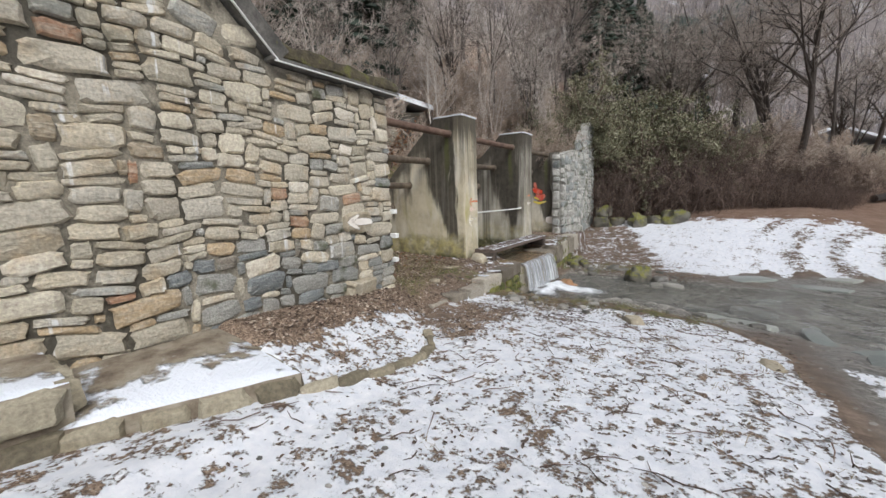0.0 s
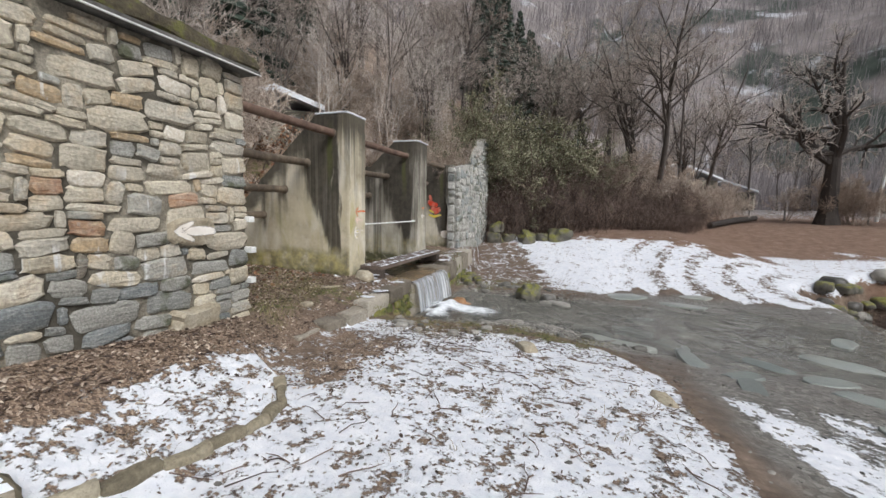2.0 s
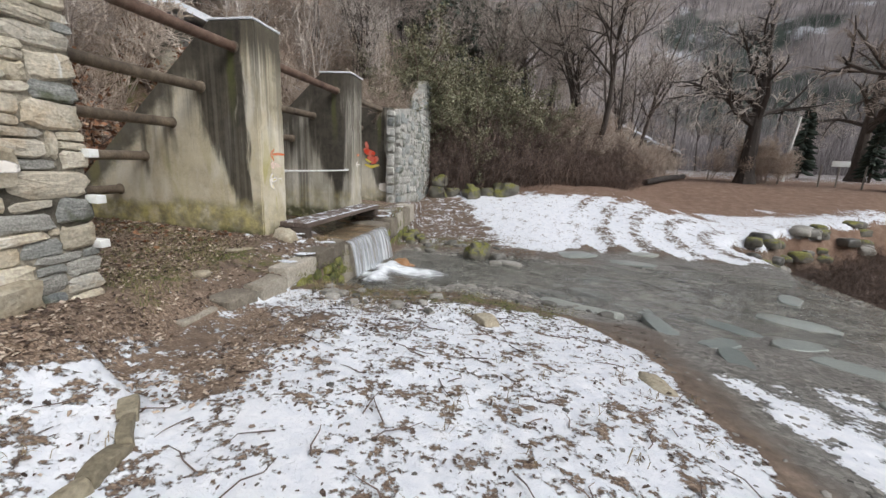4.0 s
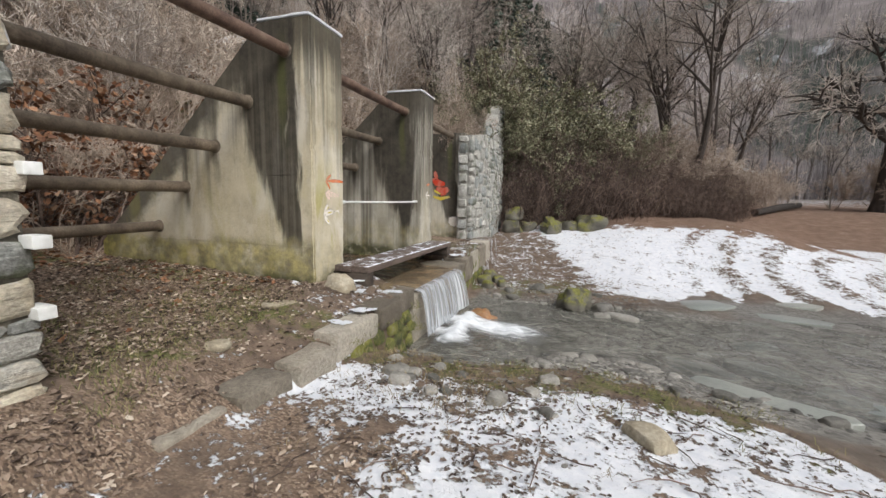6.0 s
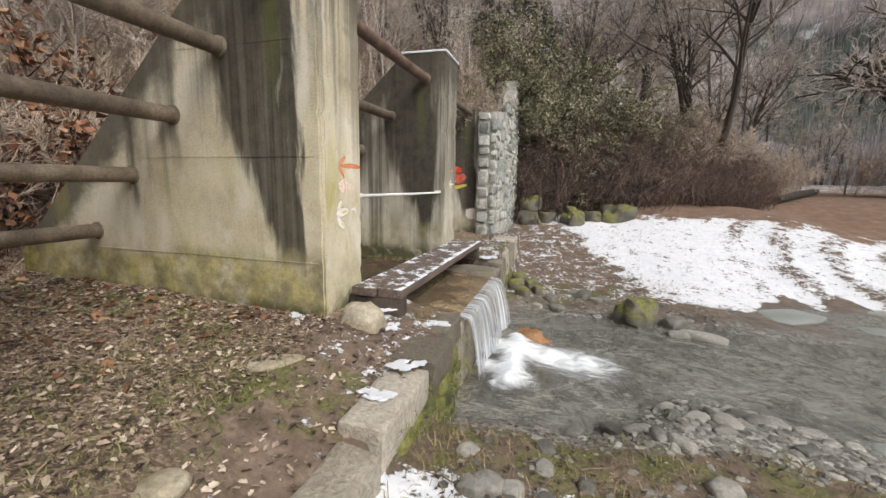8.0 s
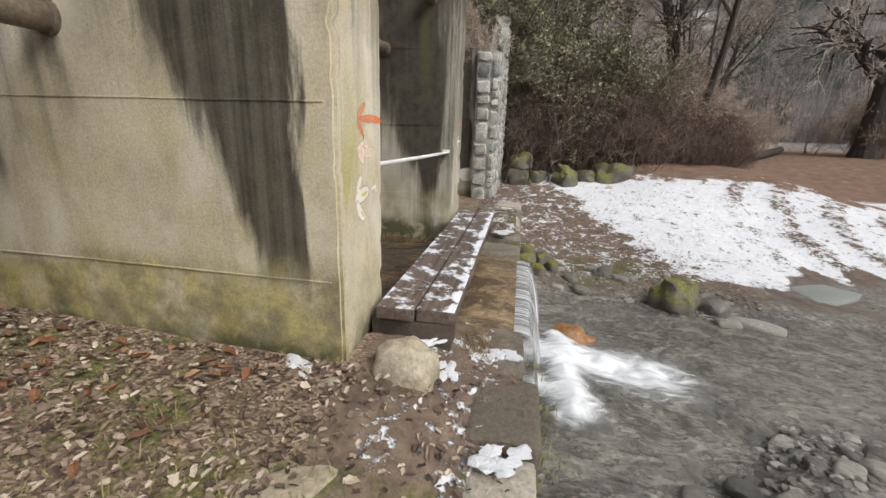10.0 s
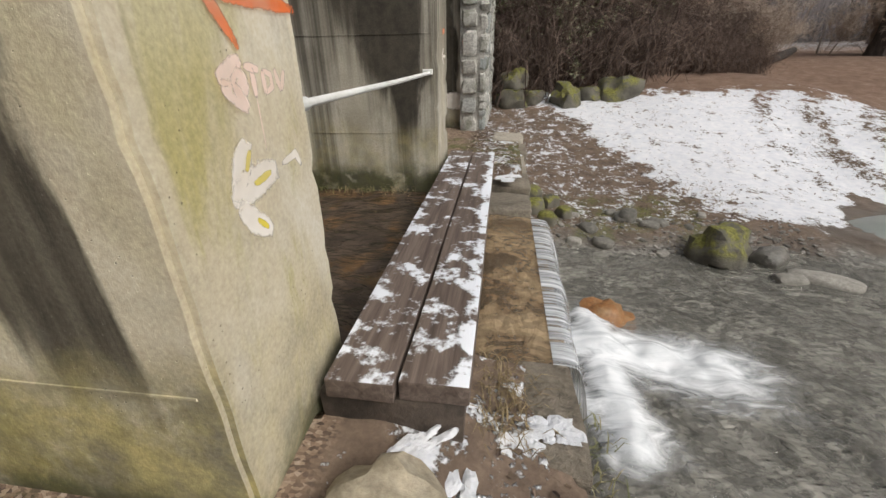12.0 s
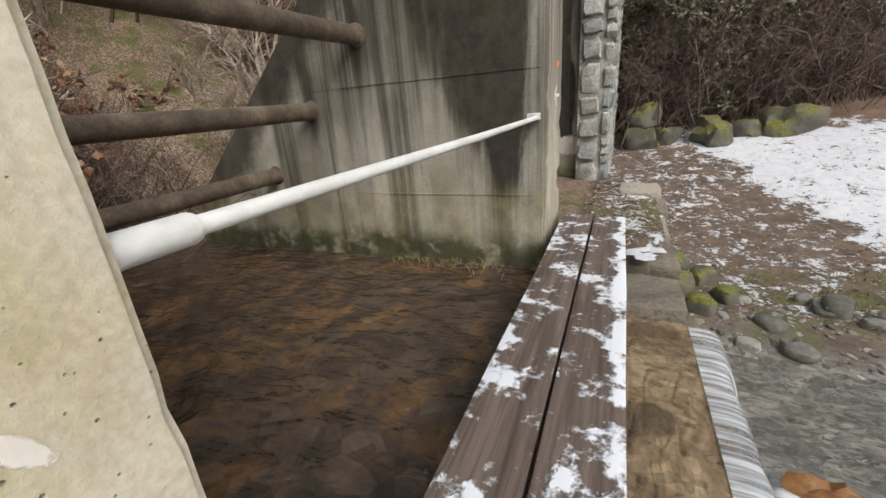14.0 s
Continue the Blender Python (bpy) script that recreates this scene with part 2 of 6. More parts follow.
def mat_concrete(name="stained_concrete", dark=0.0):
    """Weathered board-marked concrete: long dark runs from above, pale scrubbed fields, green algae at the foot."""
    n = Nodes(name)
    z, x = n.axis("Z"), n.axis("X")
    grain = n.noise(70, 4, 0.65)
    mid = n.noise(8, 6, 0.65)
    field = n.noise(1.1, 5, 0.6)
    if dark:
        c = n.ramp(field, [(0.3, (0.33, 0.30, 0.235)), (0.5, (0.43, 0.40, 0.325)), (0.7, (0.56, 0.53, 0.45))])
    else:
        c = n.ramp(field, [(0.3, (0.44, 0.38, 0.255)), (0.5, (0.60, 0.535, 0.385)), (0.7, (0.71, 0.655, 0.51))])
    c = n.blend(n.span(mid, 0.45, 0.75, 0, 0.35), c, (0.36, 0.33, 0.25))
    cloud = n.noise(1.0, 5, 0.6, n.stretch(2.2, 2.2, 1.0), 0.4)
    c = n.blend(n.span(cloud, 0.46, 0.64, 0, 0.7), c, (0.70, 0.665, 0.565))
    soot = n.ramp(mid, [(0.3, (0.024, 0.020, 0.014)), (0.7, (0.070, 0.060, 0.043))])
    # long runs, more of them towards the top
    runs = n.noise(1.0, 5, 0.6, n.stretch(3.4, 3.4, 0.10), 0.25)
    runs_fine = n.noise(1.0, 4, 0.6, n.stretch(15, 15, 0.22), 0.2)
    patch = n.noise(0.9, 4, 0.55, n.stretch(1.3, 1.3, 0.5))
    reach = n.span(z, 0.7, 3.6, -0.10, 0.11 + dark)
    f = n.math("ADD", n.math("ADD", n.math("MULTIPLY", runs, 0.75), n.math("MULTIPLY", patch, 0.25)), reach)
    f = n.span(f, 0.47 - dark, 0.62 - dark)
    f = n.math("MULTIPLY", f, n.span(runs_fine, 0.35, 0.6, 0.45, 1.0))
    c = n.blend(n.math("MULTIPLY", f, 0.55 + 2.4 * dark), c, soot)
    # thin runs under the pipe ends
    sway = n.math("ADD", x, n.math("MULTIPLY", n.math("SUBTRACT", n.noise(2.2, 4), 0.5), 0.16))
    torn = n.span(n.math("ADD", n.noise(1.0, 4, 0.6, n.stretch(12, 12, 0.5)), n.math("MULTIPLY", n.noise(4.0, 4), 0.4)), 0.42, 0.85, 0.4, 1.0)
    for middle, half, low, high in ((-5.72, 0.07, 1.75, 2.75), (-6.30, 0.06, 1.55, 2.2), (-5.08, 0.09, 1.9, 3.3), (-6.88, 0.06, 1.15, 1.65)):
        off = n.math("ABSOLUTE", n.math("SUBTRACT", sway, middle))
        band = n.math("MULTIPLY", n.span(off, half * 1.5, half * 0.3), n.span(z, low, high - 0.1))
        c = n.blend(n.math("MULTIPLY", n.math("MULTIPLY", band, torn), 0.85), c, soot)
    # the broad run down the front
    wide = n.span(z, 0.9, 2.4, 0.27, 0.80)
    ragged = n.math("MULTIPLY", n.math("SUBTRACT", n.noise(1.0, 5, 0.62, n.stretch(5.0, 5.0, 0.8), 0.4), 0.5), 1.15)
    u = n.math("ADD", n.math("DIVIDE", n.math("SUBTRACT", -4.91, x), wide), ragged)
    broad = n.math("MULTIPLY", n.math("MULTIPLY", n.span(u, -0.05, 0.12), n.span(u, 1.30, 0.95)), n.span(n.math("ADD", z, n.math("MULTIPLY", ragged, 0.3)), 0.72, 1.05))
    lift = n.math("MULTIPLY", n.span(runs_fine, 0.36, 0.66, 1.0, 0.86), 0.98)
    c = n.blend(n.math("MULTIPLY", broad, lift), c, soot)
    green_run = n.math("MULTIPLY", n.span(n.math("ABSOLUTE", n.math("SUBTRACT", sway, -5.16)), 0.10, 0.02), n.span(z, 1.9, 3.0, 0.0, 0.55))
    c = n.blend(green_run, c, (0.10, 0.115, 0.02))
    # dark sloping edge and top
    slope = n.math("ADD", z, n.math("MULTIPLY", n.math("ADD", x, 5.5), -0.905))
    c = n.blend(n.math("MULTIPLY", n.span(n.math("ADD", slope, n.math("MULTIPLY", n.noise(3, 5, 0.6), 0.7)), 3.50, 3.85), 0.88), c, soot)
    cap = n.math("MULTIPLY", n.span(n.math("ADD", z, n.math("MULTIPLY", runs_fine, 0.9)), 3.45, 3.95), 0.8)
    c = n.blend(cap, c, soot)
    f2 = n.span(n.math("ADD", runs_fine, n.span(z, 1.2, 3.8, -0.12, 0.1)), 0.54, 0.68, 0, 0.35)
    c = n.blend(f2, c, (0.10, 0.088, 0.064))
    # algae: an olive band at the foot, yellow-green veils above it, black wet below
    band_z = n.math("ADD", z, n.math("MULTIPLY", n.math("SUBTRACT", n.noise(2.0, 5, 0.6), 0.5), 0.7))
    front = n.span(n.axis("X", n.nt.nodes.new("ShaderNodeNewGeometry").outputs["Normal"]), 0.3, 0.8, 1.0, 0.35)
    moss_low = n.math("MULTIPLY", n.math("MULTIPLY", n.span(band_z, 1.02, 0.84), n.span(n.noise(4, 5, 0.65), 0.25, 0.55, 0.25, 1.0)), front)
    c = n.blend(n.math("MULTIPLY", moss_low, 0.3 if dark else 0.75), c, n.ramp(n.noise(6, 5, 0.65), [(0.32, (0.07, 0.06, 0.018)), (0.48, (0.22, 0.185, 0.045)), (0.62, (0.44, 0.37, 0.11))]))
    veil = n.math("MULTIPLY", n.span(n.noise(1.0, 5, 0.6, n.stretch(2.6, 3.6, 0.8), 0.5), 0.47, 0.66), n.span(z, 2.3, 1.3))
    c = n.blend(n.math("MULTIPLY", n.math("MULTIPLY", n.math("MULTIPLY", veil, n.span(front, 0.35, 1.0, 1.0, 0.35)), 0.15 if dark else 0.75), n.math("SUBTRACT", 1.0, broad)), c, (0.38, 0.34, 0.075))
    foot = n.math("MULTIPLY", n.span(n.math("ADD", z, n.math("MULTIPLY", n.noise(3.4, 5), 0.35)), 0.80, 0.58), n.span(n.noise(5, 4), 0.3, 0.5))
    c = n.blend(n.math("MULTIPLY", foot, 0.9), c, n.ramp(mid, [(0.3, (0.022, 0.022, 0.010)), (0.7, (0.075, 0.08, 0.022))]))
    pits = n.span(n.math("ADD", n.cells(48, "Distance"), n.math("MULTIPLY", n.noise(4, 5), 0.55)), 0.27, 0.37, 0, 1)
    c = n.blend(n.span(pits, 0.6, 0.1, 0.0, 0.6), c, (0.09, 0.08, 0.06))
    c = n.blend(0.30, c, n.ramp(grain, [(0.3, 0.22), (0.7, 0.82)]), "OVERLAY")
    h = n.math("ADD", n.math("ADD", n.math("MULTIPLY", grain, 0.45), n.math("MULTIPLY", mid, 0.35)), n.math("MULTIPLY", pits, 0.7))
    return n.done(c, 0.88, h, 0.006)


def mat_plain(name, stops, scale=4, grain=40, rough=0.8, depth=0.006, metal=0.0, use_random=False, island=False, over=0.5, mapped=None):
    n = Nodes(name)
    src = n.stretch(*mapped) if mapped else None
    f = n.noise(scale, 5, 0.6, src)
    if use_random or island:
        f = n.math("ADD", n.math("MULTIPLY", f, 0.5), n.math("MULTIPLY", n.random() if use_random else n.island(), 0.5))
    g = n.noise(grain, 4, 0.7, src)
    c = n.blend(over, n.ramp(f, stops), n.ramp(g, [(0.3, 0.22), (0.7, 0.82)]), "OVERLAY")
    return n.done(c, rough, g, depth, Metallic=metal)


def mat_ground():
    """Snow patches over leaf litter, earth, gravel and moss, by the coverage laid down on the mesh."""
    n = Nodes("winter_ground")
    leafcell = n.cells(55, "Color", n.stretch(1, 1.6, 1))
    leafval = n.axis("X", leafcell)
    litter = n.ramp(leafval, [(0.0, (0.06, 0.04, 0.028)), (0.35, (0.17, 0.115, 0.078)), (0.6, (0.30, 0.21, 0.145)), (0.85, (0.44, 0.335, 0.235)), (1.0, (0.54, 0.43, 0.33))])
    big = n.noise(1.6, 5, 0.6)
    fine = n.noise(34, 5, 0.7)
    earth = n.ramp(n.noise(6, 6, 0.65), [(0.3, (0.09, 0.064, 0.046)), (0.55, (0.19, 0.138, 0.10)), (0.75, (0.29, 0.22, 0.165))])
    c = n.blend(n.span(n.math("ADD", n.attr("leaf"), n.math("MULTIPLY", big, 0.5)), 0.55, 0.8), earth, litter)
    c = n.blend(0.3, c, earth)
    road = n.ramp(n.noise(3, 6, 0.65), [(0.3, (0.16, 0.095, 0.062)), (0.55, (0.23, 0.15, 0.105)), (0.75, (0.31, 0.23, 0.17))])
    c = n.blend(n.span(n.math("ADD", n.attr("dirt"), n.math("MULTIPLY", big, 0.3)), 0.5, 0.75), c, road)
    pebble = n.ramp(n.axis("X", n.cells(24)), [(0.0, (0.09, 0.087, 0.078)), (0.5, (0.24, 0.23, 0.205)), (0.8, (0.38, 0.365, 0.33)), (1.0, (0.52, 0.50, 0.46))])
    gravel_f = n.span(n.math("ADD", n.attr("gravel"), n.math("MULTIPLY", n.noise(2.3, 4), 0.4)), 0.6, 0.8)
    c = n.blend(gravel_f, c, pebble)
    moss_f = n.span(n.math("ADD", n.attr("moss"), n.math("MULTIPLY", n.noise(3.6, 5, 0.65), 0.8)), 0.85, 1.0)
    c = n.blend(n.math("MULTIPLY", moss_f, 0.85), c, n.ramp(fine, [(0.3, (0.05, 0.065, 0.014)), (0.7, (0.19, 0.19, 0.055))]))
    # distant wooded slopes: haze is mixed into the colour, so they turn greyer
    wood = n.ramp(n.noise(0.16, 6, 0.7), [(0.3, (0.15, 0.13, 0.122)), (0.5, (0.225, 0.198, 0.188)), (0.7, (0.32, 0.29, 0.28))])
    c = n.blend(n.attr("wild"), c, wood)
    pine = n.span(n.noise(0.022, 4, 0.5), 0.53, 0.60)
    c = n.blend(n.math("MULTIPLY", pine, n.attr("far")), c, n.ramp(n.noise(0.3, 5), [(0.3, (0.02, 0.03, 0.022)), (0.7, (0.05, 0.065, 0.05))]))
    far_snow = n.span(n.noise(0.05, 5, 0.6), 0.60, 0.66)
    c = n.blend(n.math("MULTIPLY", far_snow, n.math("MULTIPLY", n.attr("far"), 0.6)), c, (0.6, 0.62, 0.66))
    c = n.blend(0.35, c, n.ramp(fine, [(0.3, 0.2), (0.7, 0.82)]), "OVERLAY")
    s = n.math("ADD", n.math("MULTIPLY", n.noise(3.4, 5, 0.6), 0.42), n.math("MULTIPLY", n.noise(11, 5, 0.65), 0.45))
    s = n.math("ADD", s, n.math("MULTIPLY", n.noise(31, 4, 0.6), 0.25))
    sf = n.span(n.math("ADD", s, n.attr("snow")), 0.985, 1.035)
    snow = n.ramp(n.noise(9, 5), [(0.3, (0.74, 0.77, 0.82)), (0.7, (0.90, 0.91, 0.93))])
    c = n.blend(sf, c, snow)
    wet = n.attr("wet")
    c = n.blend(n.math("MULTIPLY", n.math("SUBTRACT", 1.0, sf), n.math("MULTIPLY", wet, 0.35)), c, n.ramp(n.noise(5, 6, 0.7), [(0.3, (0.13, 0.12, 0.10)), (0.55, (0.26, 0.24, 0.21)), (0.75, (0.40, 0.375, 0.335))]))
    wetc = n.blend(n.math("MULTIPLY", n.math("SUBTRACT", 1.0, sf), n.math("MULTIPLY", wet, 0.24)), c, (0.03, 0.03, 0.026))
    rough = n.span(n.math("MULTIPLY", wet, n.math("SUBTRACT", 1.0, sf)), 0.2, 1.0, 0.9, 0.22)
    h = n.math("ADD", n.math("MULTIPLY", n.math("ADD", fine, leafval), 0.5), n.math("MULTIPLY", sf, 0.9))
    return n.done(wetc, rough, h, 0.018)


def mat_water(name, stops, rough=0.06, ripple=(5, 9, 5), depth=0.03, alpha=1.0, bed_scale=21, fine=0.3):
    """Moving water over a pebbly bed: broad swells with finer ripples on them."""
    n = Nodes(name)
    w = n.noise(1.6, 2.5, 0.5, n.stretch(*ripple), 0.9)
    w2 = n.noise(1.6, 3, 0.55, n.stretch(*[3.3 * v for v in ripple]), 0.7)
    bed = n.axis("X", n.cells(bed_scale, "Color", n.stretch(1, 1.3, 1)))
    c = n.ramp(n.noise(2.2, 6, 0.65, None, 1.0), stops)
    c = n.blend(0.35, c, n.ramp(bed, [(0.0, 0.12), (1.0, 0.88)]), "OVERLAY")
    return n.done(c, rough, n.math("ADD", w, n.math("MULTIPLY", w2, fine)), depth, IOR=1.33, Specular_IOR_Level=0.6, Alpha=alpha)


M = {}
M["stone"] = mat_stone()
M["schist"] = mat_schist()
M["pale"] = mat_pale_stone()
M["mortar"] = mat_mortar()
M["wall_mortar"] = mat_plain("pale_wall_mortar", [(0.3, (0.20, 0.195, 0.17)), (0.5, (0.38, 0.37, 0.335)), (0.7, (0.52, 0.51, 0.47))], 3, 30, 0.92, 0.015)
M["concrete"] = mat_concrete()
M["concrete_dark"] = mat_concrete("dark_stained_concrete", 0.105)
M["ground"] = mat_ground()
M["pool"] = mat_water("peaty_water", [(0.3, (0.046, 0.037, 0.030)), (0.5, (0.085, 0.063, 0.047)), (0.62, (0.155, 0.092, 0.044)), (0.74, (0.24, 0.17, 0.11))], 0.04, (1.5, 3.0, 1.5), 0.10, bed_scale=9, fine=0.35)
M["stream"] = mat_water("stream_water", [(0.3, (0.115, 0.114, 0.10)), (0.5, (0.245, 0.24, 0.21)), (0.7, (0.44, 0.425, 0.375))], 0.06, (1.6, 3.4, 3), 0.10, 0.6, fine=0.65)
M["rust"] = mat_plain("rusted_pipe", [(0.3, (0.085, 0.066, 0.05)), (0.5, (0.16, 0.125, 0.09)), (0.7, (0.27, 0.22, 0.16))], 4, 50, 0.75, 0.004, 0.1)
M["rust_red"] = mat_plain("red_brown_pipe", [(0.3, (0.075, 0.046, 0.035)), (0.5, (0.145, 0.09, 0.066)), (0.7, (0.22, 0.155, 0.115))], 4, 50, 0.7, 0.004, 0.1)
M["white_paint"] = mat_plain("chipped_white_paint", [(0.25, (0.6, 0.6, 0.56)), (0.5, (0.78, 0.79, 0.76)), (0.8, (0.84, 0.85, 0.84))], 6, 30, 0.55, 0.003, 0, over=0.25)
M["snow"] = mat_plain("snow", [(0.3, (0.74, 0.77, 0.82)), (0.7, (0.86, 0.88, 0.91))], 8, 40, 0.75, 0.02, 0, over=0.2)
M["bark"] = mat_plain("grey_brown_bark", [(0.3, (0.035, 0.029, 0.025)), (0.5, (0.075, 0.062, 0.053)), (0.7, (0.13, 0.11, 0.094))], 6, 22, 0.9, 0.03, 0, use_random=True, mapped=(1, 1, 0.3))
M["sill_water"] = mat_water("thin_brown_water", [(0.3, (0.055, 0.038, 0.024)), (0.48, (0.19, 0.13, 0.075)), (0.66, (0.44, 0.33, 0.20))], 0.08, (7, 3, 4), 0.04, 0.75)
M["brush"] = mat_plain("brown_brush", [(0.25, (0.27, 0.21, 0.165)), (0.5, (0.46, 0.375, 0.30)), (0.75, (0.62, 0.54, 0.46))], 1.2, 30, 0.9, 0.01, 0, use_random=True)
M["twig"] = mat_plain("bare_twigs", [(0.25, (0.27, 0.225, 0.19)), (0.5, (0.43, 0.375, 0.325)), (0.75, (0.58, 0.53, 0.48))], 1.2, 30, 0.9, 0.01, 0, use_random=True)
M["timber"] = None


def mat_timber():
    n = Nodes("weathered_plank")
    f = n.noise(3, 6, 0.65, n.stretch(9, 0.5, 9), 0.4)
    c = n.ramp(f, [(0.3, (0.06, 0.044, 0.036)), (0.5, (0.13, 0.098, 0.08)), (0.7, (0.21, 0.165, 0.14))])
    wobble = n.math("ADD", n.axis("X"), n.math("MULTIPLY", n.math("SUBTRACT", n.noise(7, 4, 0.6), 0.5), 0.10))
    edge = n.span(wobble, -4.27, -4.21, 0, 0.15)
    edge2 = n.span(wobble, -4.63, -4.68, 0, 0.06)
    thin = n.math("MULTIPLY", n.math("SUBTRACT", n.noise(26, 4, 0.65), 0.5), 0.30)
    c, s = snow_over(n, c, n.math("ADD", n.math("ADD", edge, edge2), n.math("ADD", thin, -0.035)), 6.0)
    h = n.math("ADD", n.math("MULTIPLY", f, 0.6), s)
    return n.done(c, 0.8, h, 0.008)


M["timber"] = mat_timber()
M["beam"] = mat_plain("dark_wet_beam", [(0.3, (0.03, 0.024, 0.02)), (0.6, (0.09, 0.07, 0.055))], 5, 30, 0.7, 0.01)


# ---- ground: one sheet from the stream to the mountains ----
def bank_line(x, y):
    """How far inside the brushy bank beyond the ford a place lies."""
    return (y - 21.3) * 0.80 - np.maximum(x + 0.5, 0) * 0.60


def kerb_x(y):
    return -3.72 - 0.10 * smooth(8.2, 9.2, y) - 0.25 * smooth(6.2, 4.8, y)


def shore(x):
    return 0.25 * np.sin(x * 1.1) + 0.15 * np.sin(x * 2.7 + 1)


def deep_course(x, y):
    """1 where the stream has cut its deep course below the ford."""
    d = (x - 6.6) * 0.62 - (y - 16.6) * 0.78
    return smooth(5.95, 6.5, x + 0.2 * np.sin(y * 1.7)) * smooth(0.0, 0.9, d + 0.3 * np.sin(x * 2.3)) * smooth(-8, 4, y)


def height(x, y):
    x, y = np.asarray(x, float), np.asarray(y, float)
    near = 0.33 - 0.085 * y - 0.05 * np.clip(x, -6, 6) * np.where(x < 0, smooth(2.5, 6, y), 1)
    near = np.where(y < -2, 0.5 - 0.05 * np.clip(x, -6, 6), near)
    bed = -0.70 + 0.09 * smooth(-0.4, 1.6, x) - 0.02 * smooth(2, 6, x)
    ys = y + shore(x) - 0.85 * smooth(-2.7, -1.5, x) * smooth(1.6, 0.4, x) * smooth(10.6, 9.9, y)
    z = mix(near, bed, smooth(7.5, 9.1, ys))
    slope_up = smooth(13.2, 21.5, y)
    far = -0.44 - 0.12 * smooth(-0.5, 2.0, x) + (1.18 + 0.32 * smooth(-3, 2, x)) * slope_up + 0.02 * np.clip(y - 22, 0, 40)
    far = far - 0.95 * smooth(3.2, 7.5, x) * slope_up * smooth(30, 22, y) + 0.018 * np.clip(y - 22, 0, 30) * smooth(4, 9, x)
    z = mix(z, far, smooth(11.4, 12.7, ys))
    # the bed of earth along the hut and the terrace before the weir
    wall_foot = 0.42 + 0.06 * np.clip(5 - y, -0.3, 4)
    bed_in = mix(near + 0.07, mix(near - 0.05, wall_foot, smooth(1.7, 2.3, y)), smooth(-2.62, -4.3, x))
    terrace = 0.40 - 0.10 * smooth(5.0, 6.2, y) + 0.13 * smooth(6.4, 8.0, y) + 0.03 * np.clip(-4.6 - x, 0, 4)
    terrace = terrace - mix(0.20, 0.15, smooth(7.8, 8.6, y)) * smooth(-4.55, -3.85, x) * (1 - smooth(9.0, 9.4, y))
    k = smooth(4.4, 5.4, y)
    left = mix(bed_in, terrace, k)
    w = mix(0.22, 0.04, smooth(5.2, 7.4, y))
    inside = mix(-2.62 - 1.1 * smooth(3.7, 4.5, y) ** 2, kerb_x(y), k)
    z = mix(z, left, smooth(inside + w, inside - w, x) * (y < 15.6))
    # basin above the weir
    basin = smooth(-4.72, -4.78, x) * smooth(8.5, 8.56, y) * (1 - smooth(12.0, 12.06, y))
    z = mix(z, -0.05, basin)
    sill = smooth(-3.75, -3.85, x) * smooth(-4.78, -4.72, x) * smooth(9.0, 9.1, y) * (1 - smooth(12.1, 12.3, y))
    z = mix(z, -0.1, sill)
    # hillside behind
    edge = -9.2 + 1.6 * smooth(11.0, 13.5, y) + 2.75 * smooth(15.2, 20.0, y)
    hill = np.clip(edge - x, 0, None)
    kept = np.where((y > 15.15) & (y < 21), 2.7 * smooth(0, 0.1, -4.85 - x) * smooth(-13.0, -9.0, x), 0)
    z = z + kept + np.where(hill > 0, np.minimum(hill * 0.72, 12 + 0.5 * hill), 0) * np.where(y < 4.5, smooth(-8.5, -11, x), 1)
    # brushy bank
    b = bank_line(x, y)
    z = z + 2.3 * smooth(0, 3.6, b) * smooth(7.5, 3.5, x) + 0.28 * np.clip(b - 4.5, 0, 40) * smooth(10, 0, x)
    # the stream's deep course below the ford
    z = z - 1.7 * deep_course(x, y)
    # mountains
    r = np.hypot(x, y)
    ang = np.arctan2(x, y)
    rise = 0.58 + 0.05 * np.sin(ang * 5 + 1) + 0.03 * np.sin(ang * 13)
    z = z + np.clip(r - 85, 0, None) * rise * smooth(85, 220, r) * np.where(x < -40, 1.3, 1)
    return z


def axis_steps(spans):
    out = []
    for a, b, n in spans:
        out += list(np.linspace(a, b, n, endpoint=False))
    return np.array(out + [spans[-1][1]])


gx = axis_steps([(-700, -90, 16), (-90, -16, 30), (-16, -5, 36), (-5, 4.6, 210), (4.6, 9, 44), (9, 25, 32), (25, 90, 26), (90, 700, 16)])
gy = axis_steps([(-300, -20, 10), (-20, -1, 19), (-1, 13.5, 300), (13.5, 23, 90), (23, 40, 50), (40, 110, 34), (110, 800, 22)])
GX, GY = np.meshgrid(gx, gy)
GZ = height(GX, GY)
close = smooth(60, 20, np.hypot(GX, GY - 8))
flat_ford = smooth(0.2, 1.4, GX) * smooth(5.5, 7, GY) * smooth(13.5, 12, GY)
GZ = GZ + close * (0.035 * fbm(GX, GY, 0.9, 3, 3) + 0.016 * fbm(GX, GY, 6, 3, 5)) * (1 - 0.6 * flat_ford)
rut = np.sin(np.hypot(GX - 7.5, GY - 15.5) * 6.2)
GZ = GZ + 0.012 * rut * smooth(0.4, 1.6, GX) * smooth(2, 4, GY) * smooth(21, 17, GY) * smooth(6.5, 5, GX)
GZ = GZ + (1 - close) * 6 * fbm(GX, GY, 0.02, 4, 8) * smooth(60, 160, np.hypot(GX, GY))
rows_n, cols_n = GX.shape
idx = np.arange(rows_n * cols_n).reshape(rows_n, cols_n)
